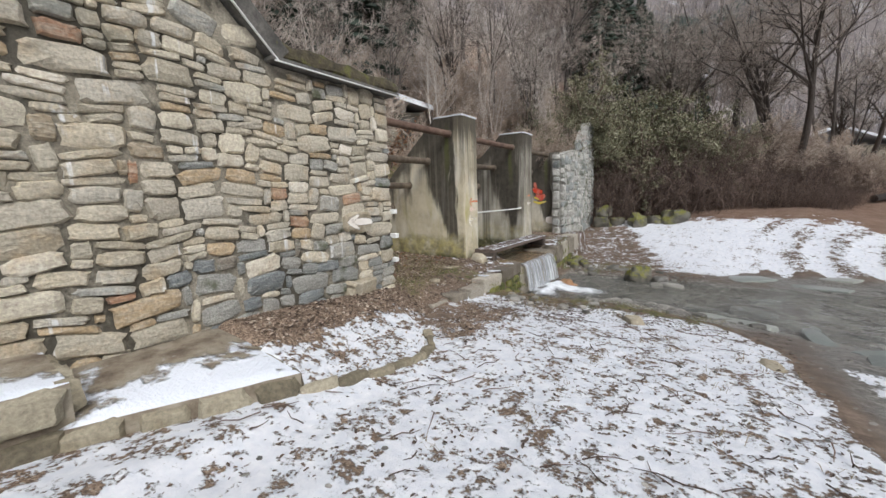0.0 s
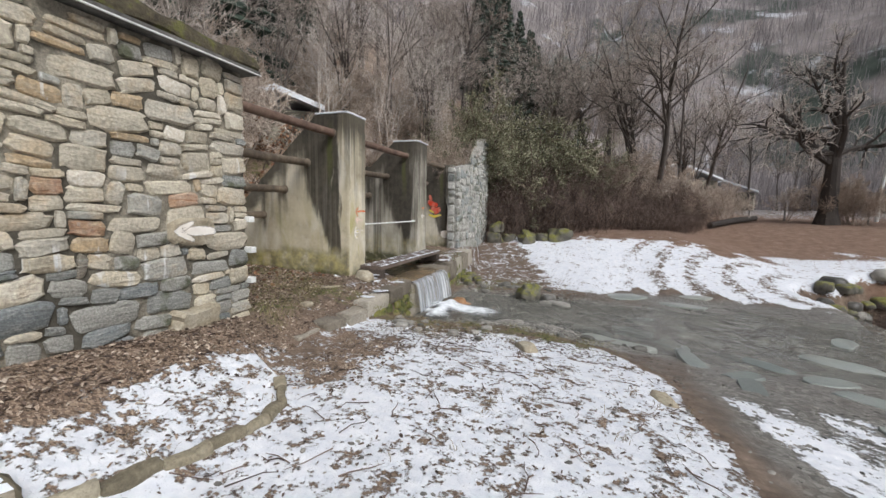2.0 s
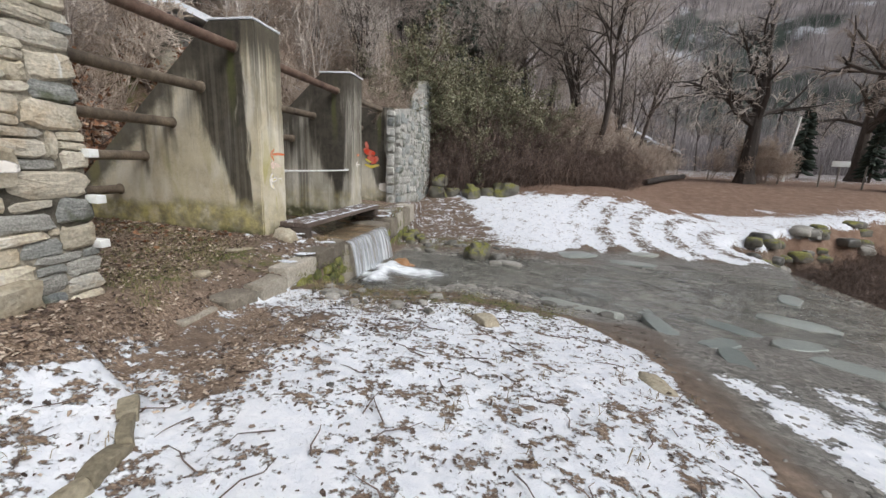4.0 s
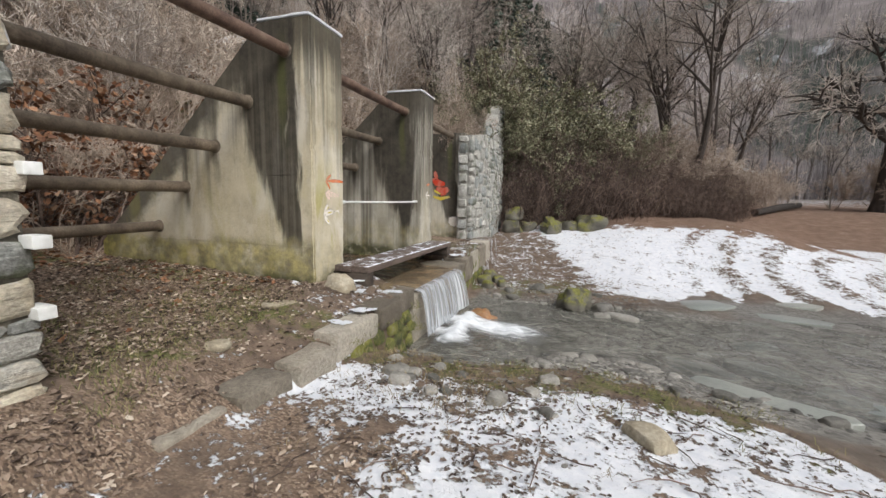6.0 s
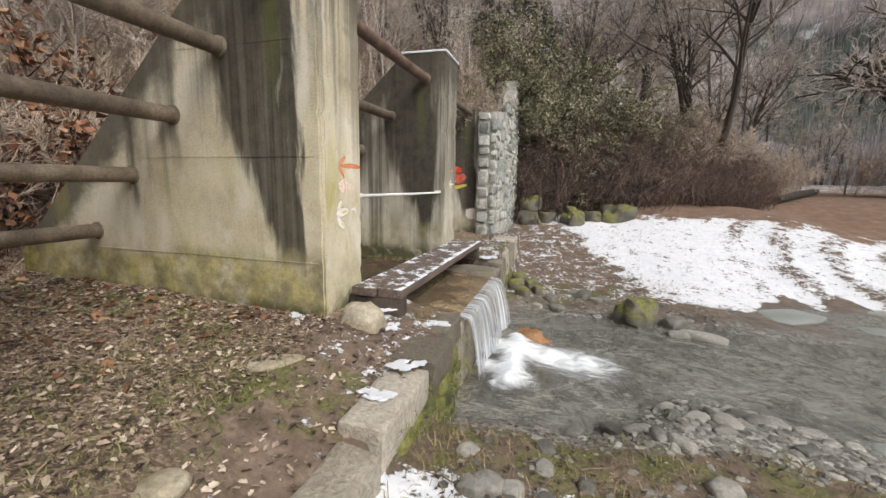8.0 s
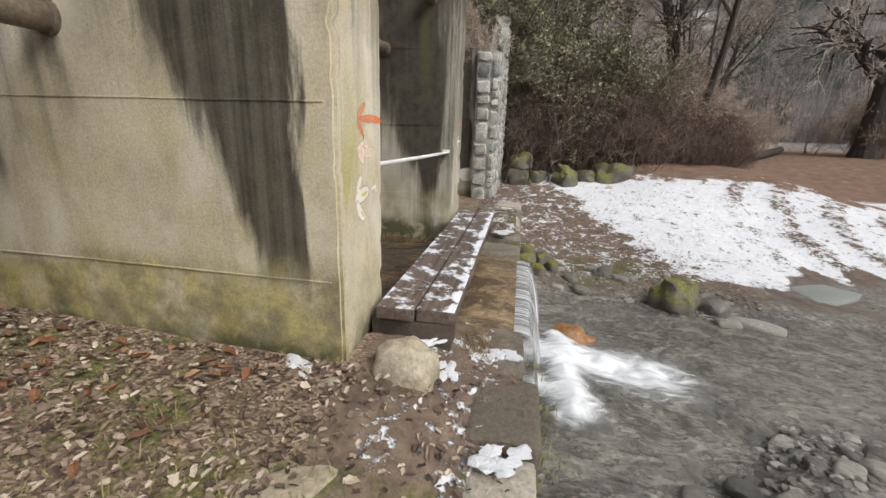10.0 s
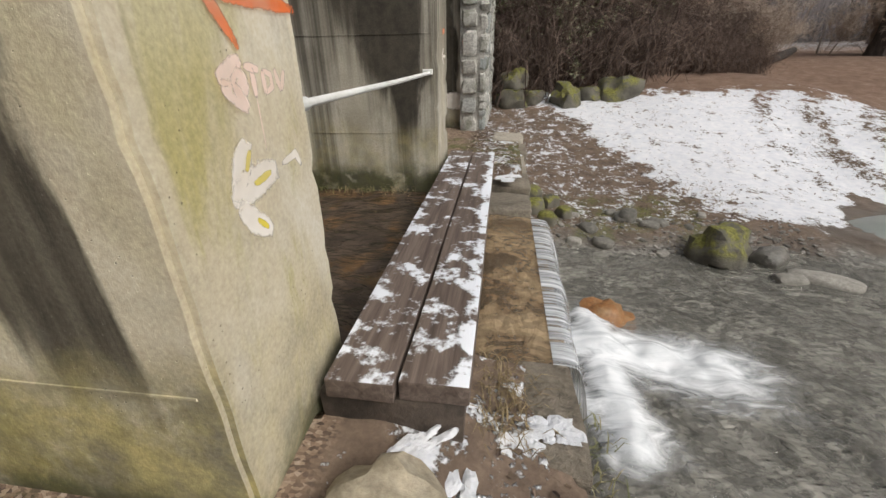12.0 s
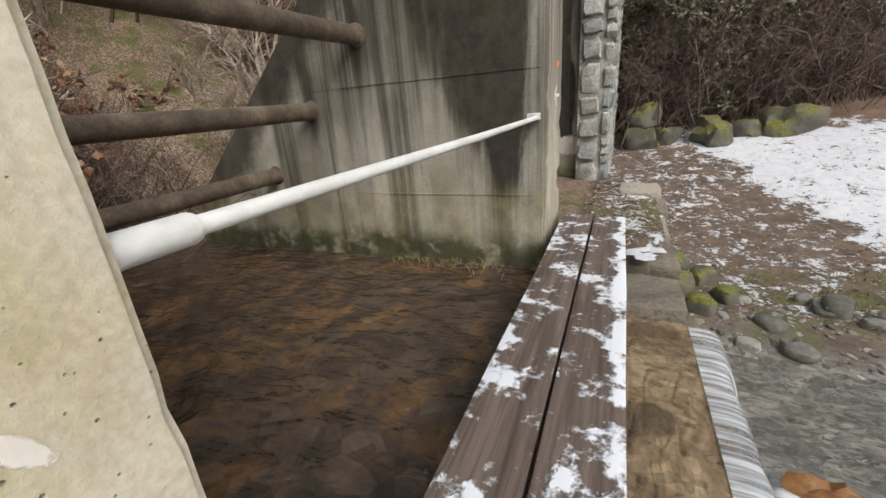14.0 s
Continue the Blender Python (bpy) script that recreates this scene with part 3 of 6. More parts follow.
quads = np.stack([idx[:-1, :-1], idx[:-1, 1:], idx[1:, 1:], idx[1:, :-1]], -1).reshape(-1, 4)
ground_mesh = bpy.data.meshes.new("ground")
ground_mesh.from_pydata(np.stack([GX, GY, GZ], -1).reshape(-1, 3).tolist(), [], quads.tolist())


def coverage(name, values):
    a = ground_mesh.attributes.new(name, "FLOAT", "POINT")
    a.data.foreach_set("value", np.ascontiguousarray(np.clip(values, 0, 1.2), np.float32).ravel())


n_soft = fbm(GX, GY, 0.8, 3, 21)
n_mid = fbm(GX, GY, 2.1, 3, 24)
shore_y = GY + shore(GX)
east_edge = 1.30 - 0.06 * GY - 0.75 * smooth(6.2, 8.4, GY) + 0.12 * n_soft + 0.06 * n_mid
near_snow = smooth(-4.15, -3.7, GX) * smooth(8.05, 7.15, shore_y + 0.45 * n_soft - 0.5 * smooth(-1.0, 0.3, GX)) * smooth(east_edge + 0.14, east_edge - 0.1, GX)
bare_wedge = smooth(0.75, 0.35, np.abs((GX + 3.15) * 0.85 + (GY - 5.0) * 0.12 + 0.25 * n_soft)) * smooth(4.1, 4.7, GY) * smooth(6.6, 5.9, GY)
near_snow = near_snow * (1 - 0.20 * bare_wedge)
# wheel tracks across the ford
lane = GX * 0.94 + GY * 0.34 + 0.25 * n_soft
streaks = 0.90 + 0.10 * smooth(-0.25, 0.3, fbm(lane, GY * 0.22, 1.9, 3, 44))
streaks = streaks * (0.80 + 0.20 * smooth(0.25, 0.45, np.abs(np.sin(lane * 1.5 + 0.3))))
track_snow = streaks * smooth(1.32, 1.6, GX + 0.10 * (GY - 5)) * smooth(7.2, 6.3, GY + 0.25 * (GX - 1.5) + 0.5 * n_mid)
track_snow = np.maximum(track_snow, 0.9 * smooth(2.2, 3.2, GX) * smooth(5.5, 4.0, GY) * streaks)
far_edge = 14.2 - 1.5 * smooth(-2.8, -0.6, GX) + 1.6 * smooth(0.2, 1.6, GX) - 0.8 * smooth(3, 5, GX)
road_snow = smooth(far_edge - 0.35, far_edge + 0.35, GY + 0.5 * n_mid) * smooth(20.6, 18.8, GY - 0.05 * np.clip(GX, 0, 9) + 1.2 * n_soft + 0.6 * n_mid) * smooth(-0.35, 0.45, GX + 0.6 + 0.42 * (GY - 12.8) + 0.5 * n_mid)
bow = np.hypot(GX - 7.5, GY - 15.5)
ruts = smooth(-0.2, 0.7, np.sin(bow * 6.2) + 0.8 * n_mid) * smooth(0.8, 2.0, GX) * smooth(7.5, 5.5, GX)
road_snow = road_snow * (1 - 0.15 * ruts)
right_snow = smooth(5.5, 7.5, GX) * smooth(13, 15, GY) * smooth(23, 20, GY - 0.2 * GX + 1.5 * n_soft)
lane_snow = smooth(-0.1, 0.7, -np.sin(bow * 6.2) + 0.9 * n_mid) * smooth(0.6, 1.6, GX) * smooth(12.8, 14.0, GY + 0.4 * n_mid) * smooth(18.5, 17, GY)
snow = np.maximum.reduce([lane_snow * 0.50, near_snow * 0.495, track_snow * 0.545, road_snow * 0.535, right_snow * 0.52])
terr = smooth(-3.6, -3.9, GX) * smooth(4.6, 5.4, GY) * smooth(15.5, 15, GY)
bed_strip = smooth(-2.75, -3.3, GX + 0.25 * n_soft) * smooth(4.7, 4.3, GY)
snow = snow * (1 - terr) * (1 - 0.05 * bed_strip - 0.5 * bed_strip * smooth(-3.45, -4.05, GX + 0.2 * n_mid)) + (0.34 + 0.07 * smooth(7.0, 7.9, GY)) * terr * smooth(-5.4, -4.3, GX)
snow = snow + 0.40 * smooth(12.0, 12.8, shore_y) * smooth(20.5, 19, GY) * smooth(0.5, -1, GX) * (1 - terr) * (1 - road_snow)
snow = np.maximum(snow, 0.40 * smooth(34, 38, GY) * smooth(60, 50, GY) * smooth(10, 13, GX))
pit_here = deep_course(GX, GY)
coverage("snow", snow * (1 - smooth(0.05, 0.4, pit_here)))
coverage("leaf", np.maximum.reduce([0.72 * terr * smooth(-4.3, -4.9, GX), 0.8 * pit_here, 0.7 * bed_strip, 0.6 * smooth(-8.5, -9.4, GX), 0.45 * smooth(7.5, 6, GY) * smooth(1.2, 0.6, GX), 0.5 * smooth(0, 1, bank_line(GX, GY))]))
coverage("dirt", np.maximum(smooth(17.6, 19.2, GY) * smooth(30, 20, np.abs(GX - 8)), 0.15 * smooth(0.8, 2, GX) * smooth(14, 12, GY)) * smooth(50, 36, GY))
coverage("gravel", np.maximum(smooth(7.6, 8.4, shore_y) * smooth(13.8, 12.6, GY) * smooth(-3.8, -3.5, GX) * (1 - 0.6 * smooth(11.5, 12.5, GY)), 0.60 * smooth(0.5, 1.6, GX) * smooth(1, 4, GY) * smooth(16, 13, GY)))
coverage("moss", np.maximum.reduce([(0.25 + 0.22 * smooth(-6.8, -5.4, GX) * smooth(7.9, 7.2, GY) * smooth(-4.1, -4.4, GX)) * terr, 0.52 * smooth(6.8, 7.3, shore_y) * smooth(8.4, 7.8, shore_y) * smooth(1.0, 0.0, GX), 0.50 * smooth(11.8, 12.4, GY) * smooth(14.8, 13.8, GY) * smooth(-0.6, -1.6, GX)]))
coverage("wild", np.maximum(smooth(-14, -22, GX), smooth(36, 48, GY)) * smooth(35, 60, np.hypot(GX, GY)))
coverage("far", smooth(70, 130, np.hypot(GX, GY)))
coverage("wet", np.maximum(smooth(8.0, 8.7, shore_y) * smooth(12.8, 12.0, shore_y) * smooth(-3.8, -3.5, GX), 0.8 * smooth(east_edge - 0.05, east_edge + 0.25, GX) * smooth(6.5, 5.6, GX) * smooth(0, 2, GY) * smooth(15, 13.5, GY)))
ground = part("ground", ground_mesh, M["ground"])
tagged(ground, "snow-dusted earth, leaf litter and wet gravel rising to wooded mountains", "ground", kind="structure")


# ---- the stone hut wall ----
HUT_X, HUT_Y = -4.40, 5.16


def hut_top(y):
    """Height of the masonry under the roof edge."""
    return 3.52 if y > 3.1 else 3.52 + (3.1 - y) * 0.93


hut = thing("stone_hut", "rubble stone hut wall with lime mortar and a slab roof edge", "hut", kind="structure")
outline = [(-4.0, -0.2), (HUT_Y - 0.04, -0.2), (HUT_Y - 0.04, 3.5), (3.1, 3.5), (-0.2, 6.6), (-4.0, 6.6)]
core = prism(outline, HUT_X - 2.6, HUT_X - 0.026, axis="x")
part("wall_core", core, M["mortar"], hut, "grey-brown lime mortar")


def stone_block(w, h, d, seed, sides=10):
    """A rough dressed stone: uneven rounded outline, domed face; 40 triangles or so."""
    rng = random.Random(seed)
    ring = []
    for k in range(sides):
        a = 2 * math.pi * (k + 0.5 * rng.random()) / sides
        c, s = math.cos(a), math.sin(a)
        e = 0.42
        px = math.copysign(abs(c) ** e, c) * w / 2 * rng.uniform(0.80, 1.03)
        pz = math.copysign(abs(s) ** e, s) * h / 2 * rng.uniform(0.76, 1.05)
        ring.append((px, pz))
    lean, tip = rng.uniform(-0.12, 0.12), rng.uniform(-0.1, 0.1)
    verts = [(-d, a, b) for a, b in ring]
    verts += [(d * 0.25 + a * lean * 0.3, a, b) for a, b in ring]
    verts += [(d * rng.uniform(0.72, 1.0) + a * lean + b * tip, a * 0.86 + rng.uniform(-0.02, 0.02) * w, b * 0.80) for a, b in ring]
    verts.append((d * 1.05, rng.uniform(-0.1, 0.1) * w, rng.uniform(-0.1, 0.1) * h))
    faces = []
    for r in range(2):
        for k in range(sides):
            n = (k + 1) % sides
            faces.append((r * sides + k, r * sides + n, (r + 1) * sides + n, (r + 1) * sides + k))
    for k in range(sides):
        faces.append((2 * sides + k, 2 * sides + (k + 1) % sides, 3 * sides))
    return verts, faces


def pack(y0, y1, z0, z1, cell_y, cell_z, seed, inside, sizes):
    """Fills a wall field with oblong stones of mixed sizes."""
    rng = random.Random(seed)
    ny, nz = int((y1 - y0) / cell_y), int((z1 - z0) / cell_z)
    used = np.zeros((ny, nz), bool)
    out = []
    for j in range(nz):
        i = 0
        while i < ny:
            if used[i, j]:
                i += 1
                continue
            w, h = rng.choice(sizes)
            w = min(w, ny - i)
            run = 0
            while run < w and not used[i + run, j]:
                run += 1
            w, h = run, min(h, nz - j)
            if ny - i - w == 1 and not used[ny - 1, j]:
                w += 1
            while h > 1 and used[i:i + w, j:j + h].any():
                h -= 1
            used[i:i + w, j:j + h] = True
            cy, cz = y0 + (i + w / 2) * cell_y, z0 + (j + h / 2) * cell_z
            if inside(cy, cz + h * cell_z * 0.3):
                out.append((cy, cz, w * cell_y, h * cell_z))
            i += w
    return out


HOLES = [(3.54, 1.78, 0.085, 0.10), (2.32, 3.52, 0.085, 0.09)]


def in_hut(y, z):
    return z < hut_top(y) - 0.02 and all(abs(y - a) > w or abs(z - b) > h for a, b, w, h in HOLES)


hut_sizes = [(8, 3), (3, 2), (4, 2), (4, 1), (5, 2), (5, 2), (6, 2), (4, 1), (6, 1), (3, 1), (7, 3), (6, 3), (5, 1), (4, 2), (3, 1), (5, 1), (7, 2), (3, 2), (2, 1)]
hut_stones = pack(-0.3, HUT_Y, 0.30, 5.6, 0.078, 0.077, 5, in_hut, hut_sizes)
near_field = [s for s in hut_stones if s[0] > 0.3]
rng = random.Random(11)
for n_made, (cy, cz, w, h) in enumerate(near_field):
    me = pydata("stone", *stone_block(w + 0.004, h + 0.006, 0.026 + 0.03 * rng.random(), n_made, 14))
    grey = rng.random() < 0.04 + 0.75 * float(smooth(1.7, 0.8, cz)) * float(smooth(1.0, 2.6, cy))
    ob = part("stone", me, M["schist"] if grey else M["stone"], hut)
    warp = 0.03 * math.sin(cy * 2.3 + cz * 1.1) + 0.02 * math.sin(cy * 5.7 - cz * 2.9)
    tilt = 0.069 * math.cos(cy * 2.3 + cz * 1.1) + 0.114 * math.cos(cy * 5.7 - cz * 2.9)
    fade = float(smooth(HUT_Y - 0.15, HUT_Y - 0.7, cy)) * float(smooth(hut_top(cy) - 0.05, hut_top(cy) - 0.4, cz))
    ob.location = (HUT_X - 0.035 + 0.012 * rng.random(), cy + 0.035 * fade * math.sin(cz * 4.3 + cy), cz + warp * fade)
    ob.rotation_euler = (math.atan(tilt * fade) + radians(rng.gauss(0, 3.5)), 0, 0)


# ---- concrete buttresses ----
def buttress(y0, y1, top, material, foot_x=-8.75, label="", skew=0.0):
    ob = thing("buttress", label, "buttress", "buttresses of the weir", at=(0, 0, 0))
    pts = [(-4.77, -0.3), (-4.77, top), (-5.50, top), (foot_x, 0.78), (foot_x, -0.3)]
    bm = prism(pts, y0, y1, "y")
    for v in bm.verts:
        if v.co.x > -5 and v.co.y < (y0 + y1) / 2:
            v.co.x += skew
    bmesh.ops.bevel(bm, geom=[e for e in bm.edges], offset=0.018, segments=2, affect="EDGES")
    for k in range(60):
        cut = 0.3 + 0.06 * k
        if cut < top - 0.05:
            bmesh.ops.bisect_plane(bm, geom=bm.verts[:] + bm.edges[:] + bm.faces[:], plane_co=(0, 0, cut), plane_no=(0, 0, 1))
    for v in bm.verts:
        if v.co.x > -4.9:
            n = noise.noise_vector(Vector((v.co.x * 3, v.co.y * 1.5, v.co.z * 7)))
            rim = 1.0 if min(abs(v.co.y - y0), abs(v.co.y - y1)) < 0.03 else 0.0
            chip = max(0.0, noise.noise(Vector((v.co.y, 0, v.co.z * 9))) - 0.15) * 0.045 * rim
            v.co.x -= abs(n.x) * 0.006 + chip
            v.co.y += n.y * 0.006
    part("body", bm, material, ob)
    # snow lying on the top
    cap = rough_box(-5.52, -4.75, y0 - 0.01, y1 + 0.01, top - 0.005, top + 0.03, 0.012, 3, 0.014, 4, 5)
    part("snow_cap", cap, M["snow"], ob, "thin crust of snow")
    # the day joints of the pours stand a little proud
    for z in (0.90, 1.82, 2.76):
        reach = -5.3 - (top - z) * 0.95
        part("pour_joint", rough_box(max(reach, -7.6), -4.80, y0 - 0.004, y0 + 0.01, z - 0.005, z + 0.004, 0.002, 6, 0.006, z, 6), material, ob)
    return ob


p1 = buttress(8.09, 8.835, 3.72, M["concrete"], skew=0.038, label="tall stained concrete buttress with algae at its foot")
p2 = buttress(11.70, 12.50, 3.74, M["concrete_dark"], label="tall dark-streaked concrete buttress standing in the channel")


# ---- pipes between hut, buttresses and wall ----
def pipe(name, label, a, b, r, material):
    ob = thing(name, label, "pipe", "pipes between the buttresses", at=a)
    va, vb = Vector((0, 0, 0)), Vector(b) - Vector(a)
    mids = [va.lerp(vb, k / 8) - Vector((0, 0, 0.012 * math.sin(math.pi * k / 8))) for k in range(9)]
    part("tube", pydata("tube", *tube(mids, [r] * 9, 16)), material, ob)
    for e, d in ((va, 1), (vb, -1)):
        step = vb.normalized() * 0.02 * d
        part("collar", pydata("collar", *tube([e + step * 0.2, e + step * 1.0, e + step * 1.6], [r * 1.25, r * 1.22, r * 1.05], 16)), M["rust"], ob)
    return ob


PIPES = [(-5.10, 3.33), (-5.72, 2.75), (-6.30, 2.20), (-6.88, 1.65), (-7.46, 1.07)]
for n_pipe, (px, pz) in enumerate(PIPES):
    pipe("pipe", "long rusted steel pipe set into the concrete", (px, 4.9, pz), (px, 8.10, pz), 0.075, M["rust_red"] if n_pipe == 0 else M["rust"])
    pipe("pipe", "rusted steel pipe spanning the two buttresses", (px, 8.85, pz), (px, 11.71, pz), 0.075, M["rust_red"] if n_pipe == 0 else M["rust"])
    pipe("pipe", "rusted steel pipe running into the dark wall", (px, 12.49, pz), (px, 14.98, pz), 0.075, M["rust"])


# ---- end wall: concrete return and stone retaining wall ----
end_wall = thing("wall_end", "dark concrete return wall with a faced stone end", "wall", kind="structure")
part("concrete_return", rough_box(-9.5, -4.72, 14.9, 15.5, -0.2, 3.40, 0.02), M["concrete_dark"], end_wall, "dark wet concrete")
retaining = thing("wall_stone", "pale rubble retaining wall with a ragged stepped top", "wall", kind="structure")
part("core", prism([(14.72, 0.0), (19.3, 0.0), (19.3, 5.0), (18.6, 4.9), (17.2, 3.7), (14.72, 3.3)], -4.84, -4.45, "x"), M["wall_mortar"], retaining)


def wall_top(y):
    return 3.32 if y < 15.6 else 3.32 + (y - 15.6) * 0.48


for k, (cy, cz, w, h) in enumerate(pack(14.66, 19.4, 0.3, 5.2, 0.14, 0.12, 9, lambda y, z: z < wall_top(y), [(2, 2), (3, 2), (3, 3), (4, 2), (5, 3), (4, 3), (2, 1), (3, 1), (5, 2)])):
    ob = part("stone", pydata("stone", *stone_block(w - 0.012, h - 0.012, 0.05, 900 + k, 10)), M["pale"], retaining)
    ob.location = (-4.462, cy, cz)
for k, (cx, cz, w, h) in enumerate(pack(-4.84, -4.44, 0.3, 3.35, 0.1, 0.1, 10, lambda y, z: True, [(4, 3), (4, 2), (2, 2), (2, 3), (4, 4), (3, 3)])):
    ob = part("stone", pydata("stone", *stone_block(w - 0.02, h - 0.02, 0.06, 1400 + k, 8)), M["pale"], retaining)
    ob.location, ob.rotation_euler = (cx, 14.72, cz), (0, 0, radians(-90))


# ---- plank bridge along the weir ----
bridge = thing("plank_bridge", "plank footbridge of two heavy weathered boards under patchy snow", "footbridge", at=(0, 0, 0))
for k, (x0, x1, y0) in enumerate(((-4.69, -4.44, 8.47), (-4.425, -4.18, 8.49))):
    bm = rough_box(x0, x1, y0, 12.22 - 0.05 * k, 0.535, 0.62, 0.008, 4, 0.006, 3 + k, 2.5)
    part("plank", bm, M["timber"], bridge)
for y in (8.58, 12.05):
    part("bearer", rough_box(-4.73, -4.20, y - 0.09, y + 0.11, 0.33, 0.533, 0.015, 2, 0.01, y, 4), M["beam"], bridge, "dark wet cross beam")


# ---- weir sill, kerb stones ----
M["kerb"] = mat_plain("worn_kerb_stone", [(0.3, (0.15, 0.128, 0.098)), (0.5, (0.30, 0.265, 0.21)), (0.7, (0.47, 0.43, 0.355))], 3, 30, 0.85, 0.025, 0, use_random=True)
M["mossy"] = mat_plain("mossy_stone", [(0.3, (0.04, 0.04, 0.025)), (0.45, (0.11, 0.12, 0.035)), (0.6, (0.21, 0.205, 0.05)), (0.75, (0.25, 0.235, 0.18))], 5, 30, 0.9, 0.02, 0)
sill = thing("weir_sill", "worn stone weir sill under thin running water", "weir", kind="structure")
part("slab", rough_box(-4.80, -3.74, 9.0, 11.25, -0.7, 0.17, 0.03, 5, 0.03, 2, 2), M["kerb"], sill)
kerb = thing("kerb", "mossy kerb of long worn stone blocks along the terrace", "kerb", kind="structure")
KERB = [(4.7, 5.25), (5.3, 5.8), (5.86, 6.35), (6.4, 6.95), (7.0, 7.82), (7.86, 8.42), (8.45, 9.05)]
for k, (y0, y1) in enumerate(KERB):
    ym = (y0 + y1) / 2
    zt = 0.15 + 0.12 * float(smooth(6.6, 8.2, ym)) - 0.05 * float(smooth(6.8, 5.6, ym)) - 0.012 * (k % 2)
    xr = float(kerb_x(ym)) + 0.05
    bm = rough_box(xr - 0.26 - 0.05 * (k % 3), xr + 0.03 * (k % 2), y0, y1, zt - 0.26, zt + 0.012, 0.03, 5, 0.022, 20 + k, 3.2)
    part("kerb_stone", bm, M["kerb"], kerb)
for k in range(22):
    y = 7.1 + 0.1 * k + 0.05 * math.sin(k * 7)
    row = k % 3
    ob = part("wall_stone", boulder(0.13, 0.16, 0.2, 40 + k, 0.2, 2), M["mossy"], kerb)
    ob.location = (float(kerb_x(y)) - 0.03, y, -0.55 + 0.2 * row)
for k in range(30):
    y = 11.3 + 0.155 * (k % 15) + 0.04 * math.sin(k * 5)
    ob = part("wall_stone", boulder(0.15, 0.17, 0.24, 80 + k, 0.2, 2), M["mossy"], kerb)
    ob.location = (-3.90, y, -0.52 + (0.0 if k < 15 else 0.32) + 0.02 * (k % 15))
for k in range(5):
    y0 = 11.3 + 0.62 * k
    zt = 0.235 + 0.06 * k
    part("kerb_stone", rough_box(-4.60 if k == 0 else -4.25, -3.79 + 0.03 * (k % 2), y0, y0 + 0.59, zt - 0.5, zt, 0.03, 6, 0.03, 60 + k, 4), M["kerb"], kerb)


# ---- water ----
def water_sheet(name, label, x0, x1, y0, y1, nx, ny, fz, material):
    xs, ys = np.meshgrid(np.linspace(x0, x1, nx), np.linspace(y0, y1, ny))
    zs = fz(xs, ys)
    ids = np.arange(nx * ny).reshape(ny, nx)
    fs = np.stack([ids[:-1, :-1], ids[:-1, 1:], ids[1:, 1:], ids[1:, :-1]], -1).reshape(-1, 4)
    me = bpy.data.meshes.new(name)
    me.from_pydata(np.stack([xs, ys, zs], -1).reshape(-1, 3).tolist(), [], fs.tolist())
    ob = part(name, me, material)
    return tagged(ob, label, "water", kind="structure")


water_sheet("water_pool", "dark peaty brown water held above the weir", -10.5, -4.45, 8.6, 12.0, 240, 200,
            lambda x, y: 0.27 + 0.022 * fbm(x + 0.25 * fbm(x, y, 1.5, 2, 7), y * 1.7, 2.3, 4, 31) - 0.05 * smooth(-5.0, -4.45, x), M["pool"])
water_sheet("water_sill", "thin brown water sliding over the sill", -4.5, -3.72, 9.08, 11.2, 24, 60,
            lambda x, y: 0.225 - 0.03 * smooth(-4.2, -3.72, x) + 0.008 * fbm(x, y, 5, 3, 32), M["sill_water"])
water_sheet("water_stream", "clear shallow grey stream below the weir", -3.85, 6.12, 7.9, 13.0, 190, 110,
            lambda x, y: -0.555 - 0.035 * smooth(0, 6, x) + 0.008 * fbm(x, y, 3.5, 3, 33), M["stream"])


# ---- trees and brush ----
M["leaf_brown"] = mat_plain("dead_brown_leaves", [(0.2, (0.09, 0.045, 0.028)), (0.45, (0.22, 0.10, 0.05)), (0.6, (0.34, 0.17, 0.085)), (0.8, (0.42, 0.30, 0.20))], 3, 60, 0.8, 0.004, island=True, over=0.3)
M["leaf_pale"] = mat_plain("fallen_leaves", [(0.22, (0.045, 0.030, 0.023)), (0.42, (0.14, 0.098, 0.073)), (0.6, (0.33, 0.25, 0.185)), (0.75, (0.60, 0.51, 0.41))], 3, 60, 0.75, 0.004, island=True, over=0.3)
M["leaf_green"] = mat_plain("evergreen_leaves", [(0.2, (0.07, 0.078, 0.04)), (0.45, (0.19, 0.19, 0.105)), (0.65, (0.32, 0.31, 0.19)), (0.85, (0.46, 0.44, 0.33))], 3, 60, 0.5, 0.004, island=True, over=0.3)
M["needle"] = mat_plain("conifer_green", [(0.2, (0.012, 0.02, 0.014)), (0.5, (0.03, 0.045, 0.032)), (0.8, (0.05, 0.07, 0.05))], 0.6, 12, 0.9, 0.02, island=True)
M["bramble"] = mat_plain("bramble_stems", [(0.25, (0.045, 0.031, 0.025)), (0.5, (0.12, 0.083, 0.066)), (0.75, (0.25, 0.185, 0.148))], 1.5, 30, 0.9, 0.01, island=True)


def turned(d, angle, spin):
    """d leaned by angle in the direction spin."""
    d = d.normalized()
    a = d.orthogonal().normalized()
    a = (a * math.cos(spin) + d.cross(a) * math.sin(spin))
    return (d * math.cos(angle) + a * math.sin(angle)).normalized()


def shoot(rng, start, d, length, r0, r1, segs, wander, rise=0.0):
    pts, p, step = [start.copy()], start.copy(), length / segs
    for _ in range(segs):
        d = (d + Vector((rng.gauss(0, wander), rng.gauss(0, wander), rng.gauss(0, wander) + rise))).normalized()
        p = p + d * step
        pts.append(p.copy())
    radii = [mix(r0, r1, k / segs) for k in range(segs + 1)]
    return pts, radii


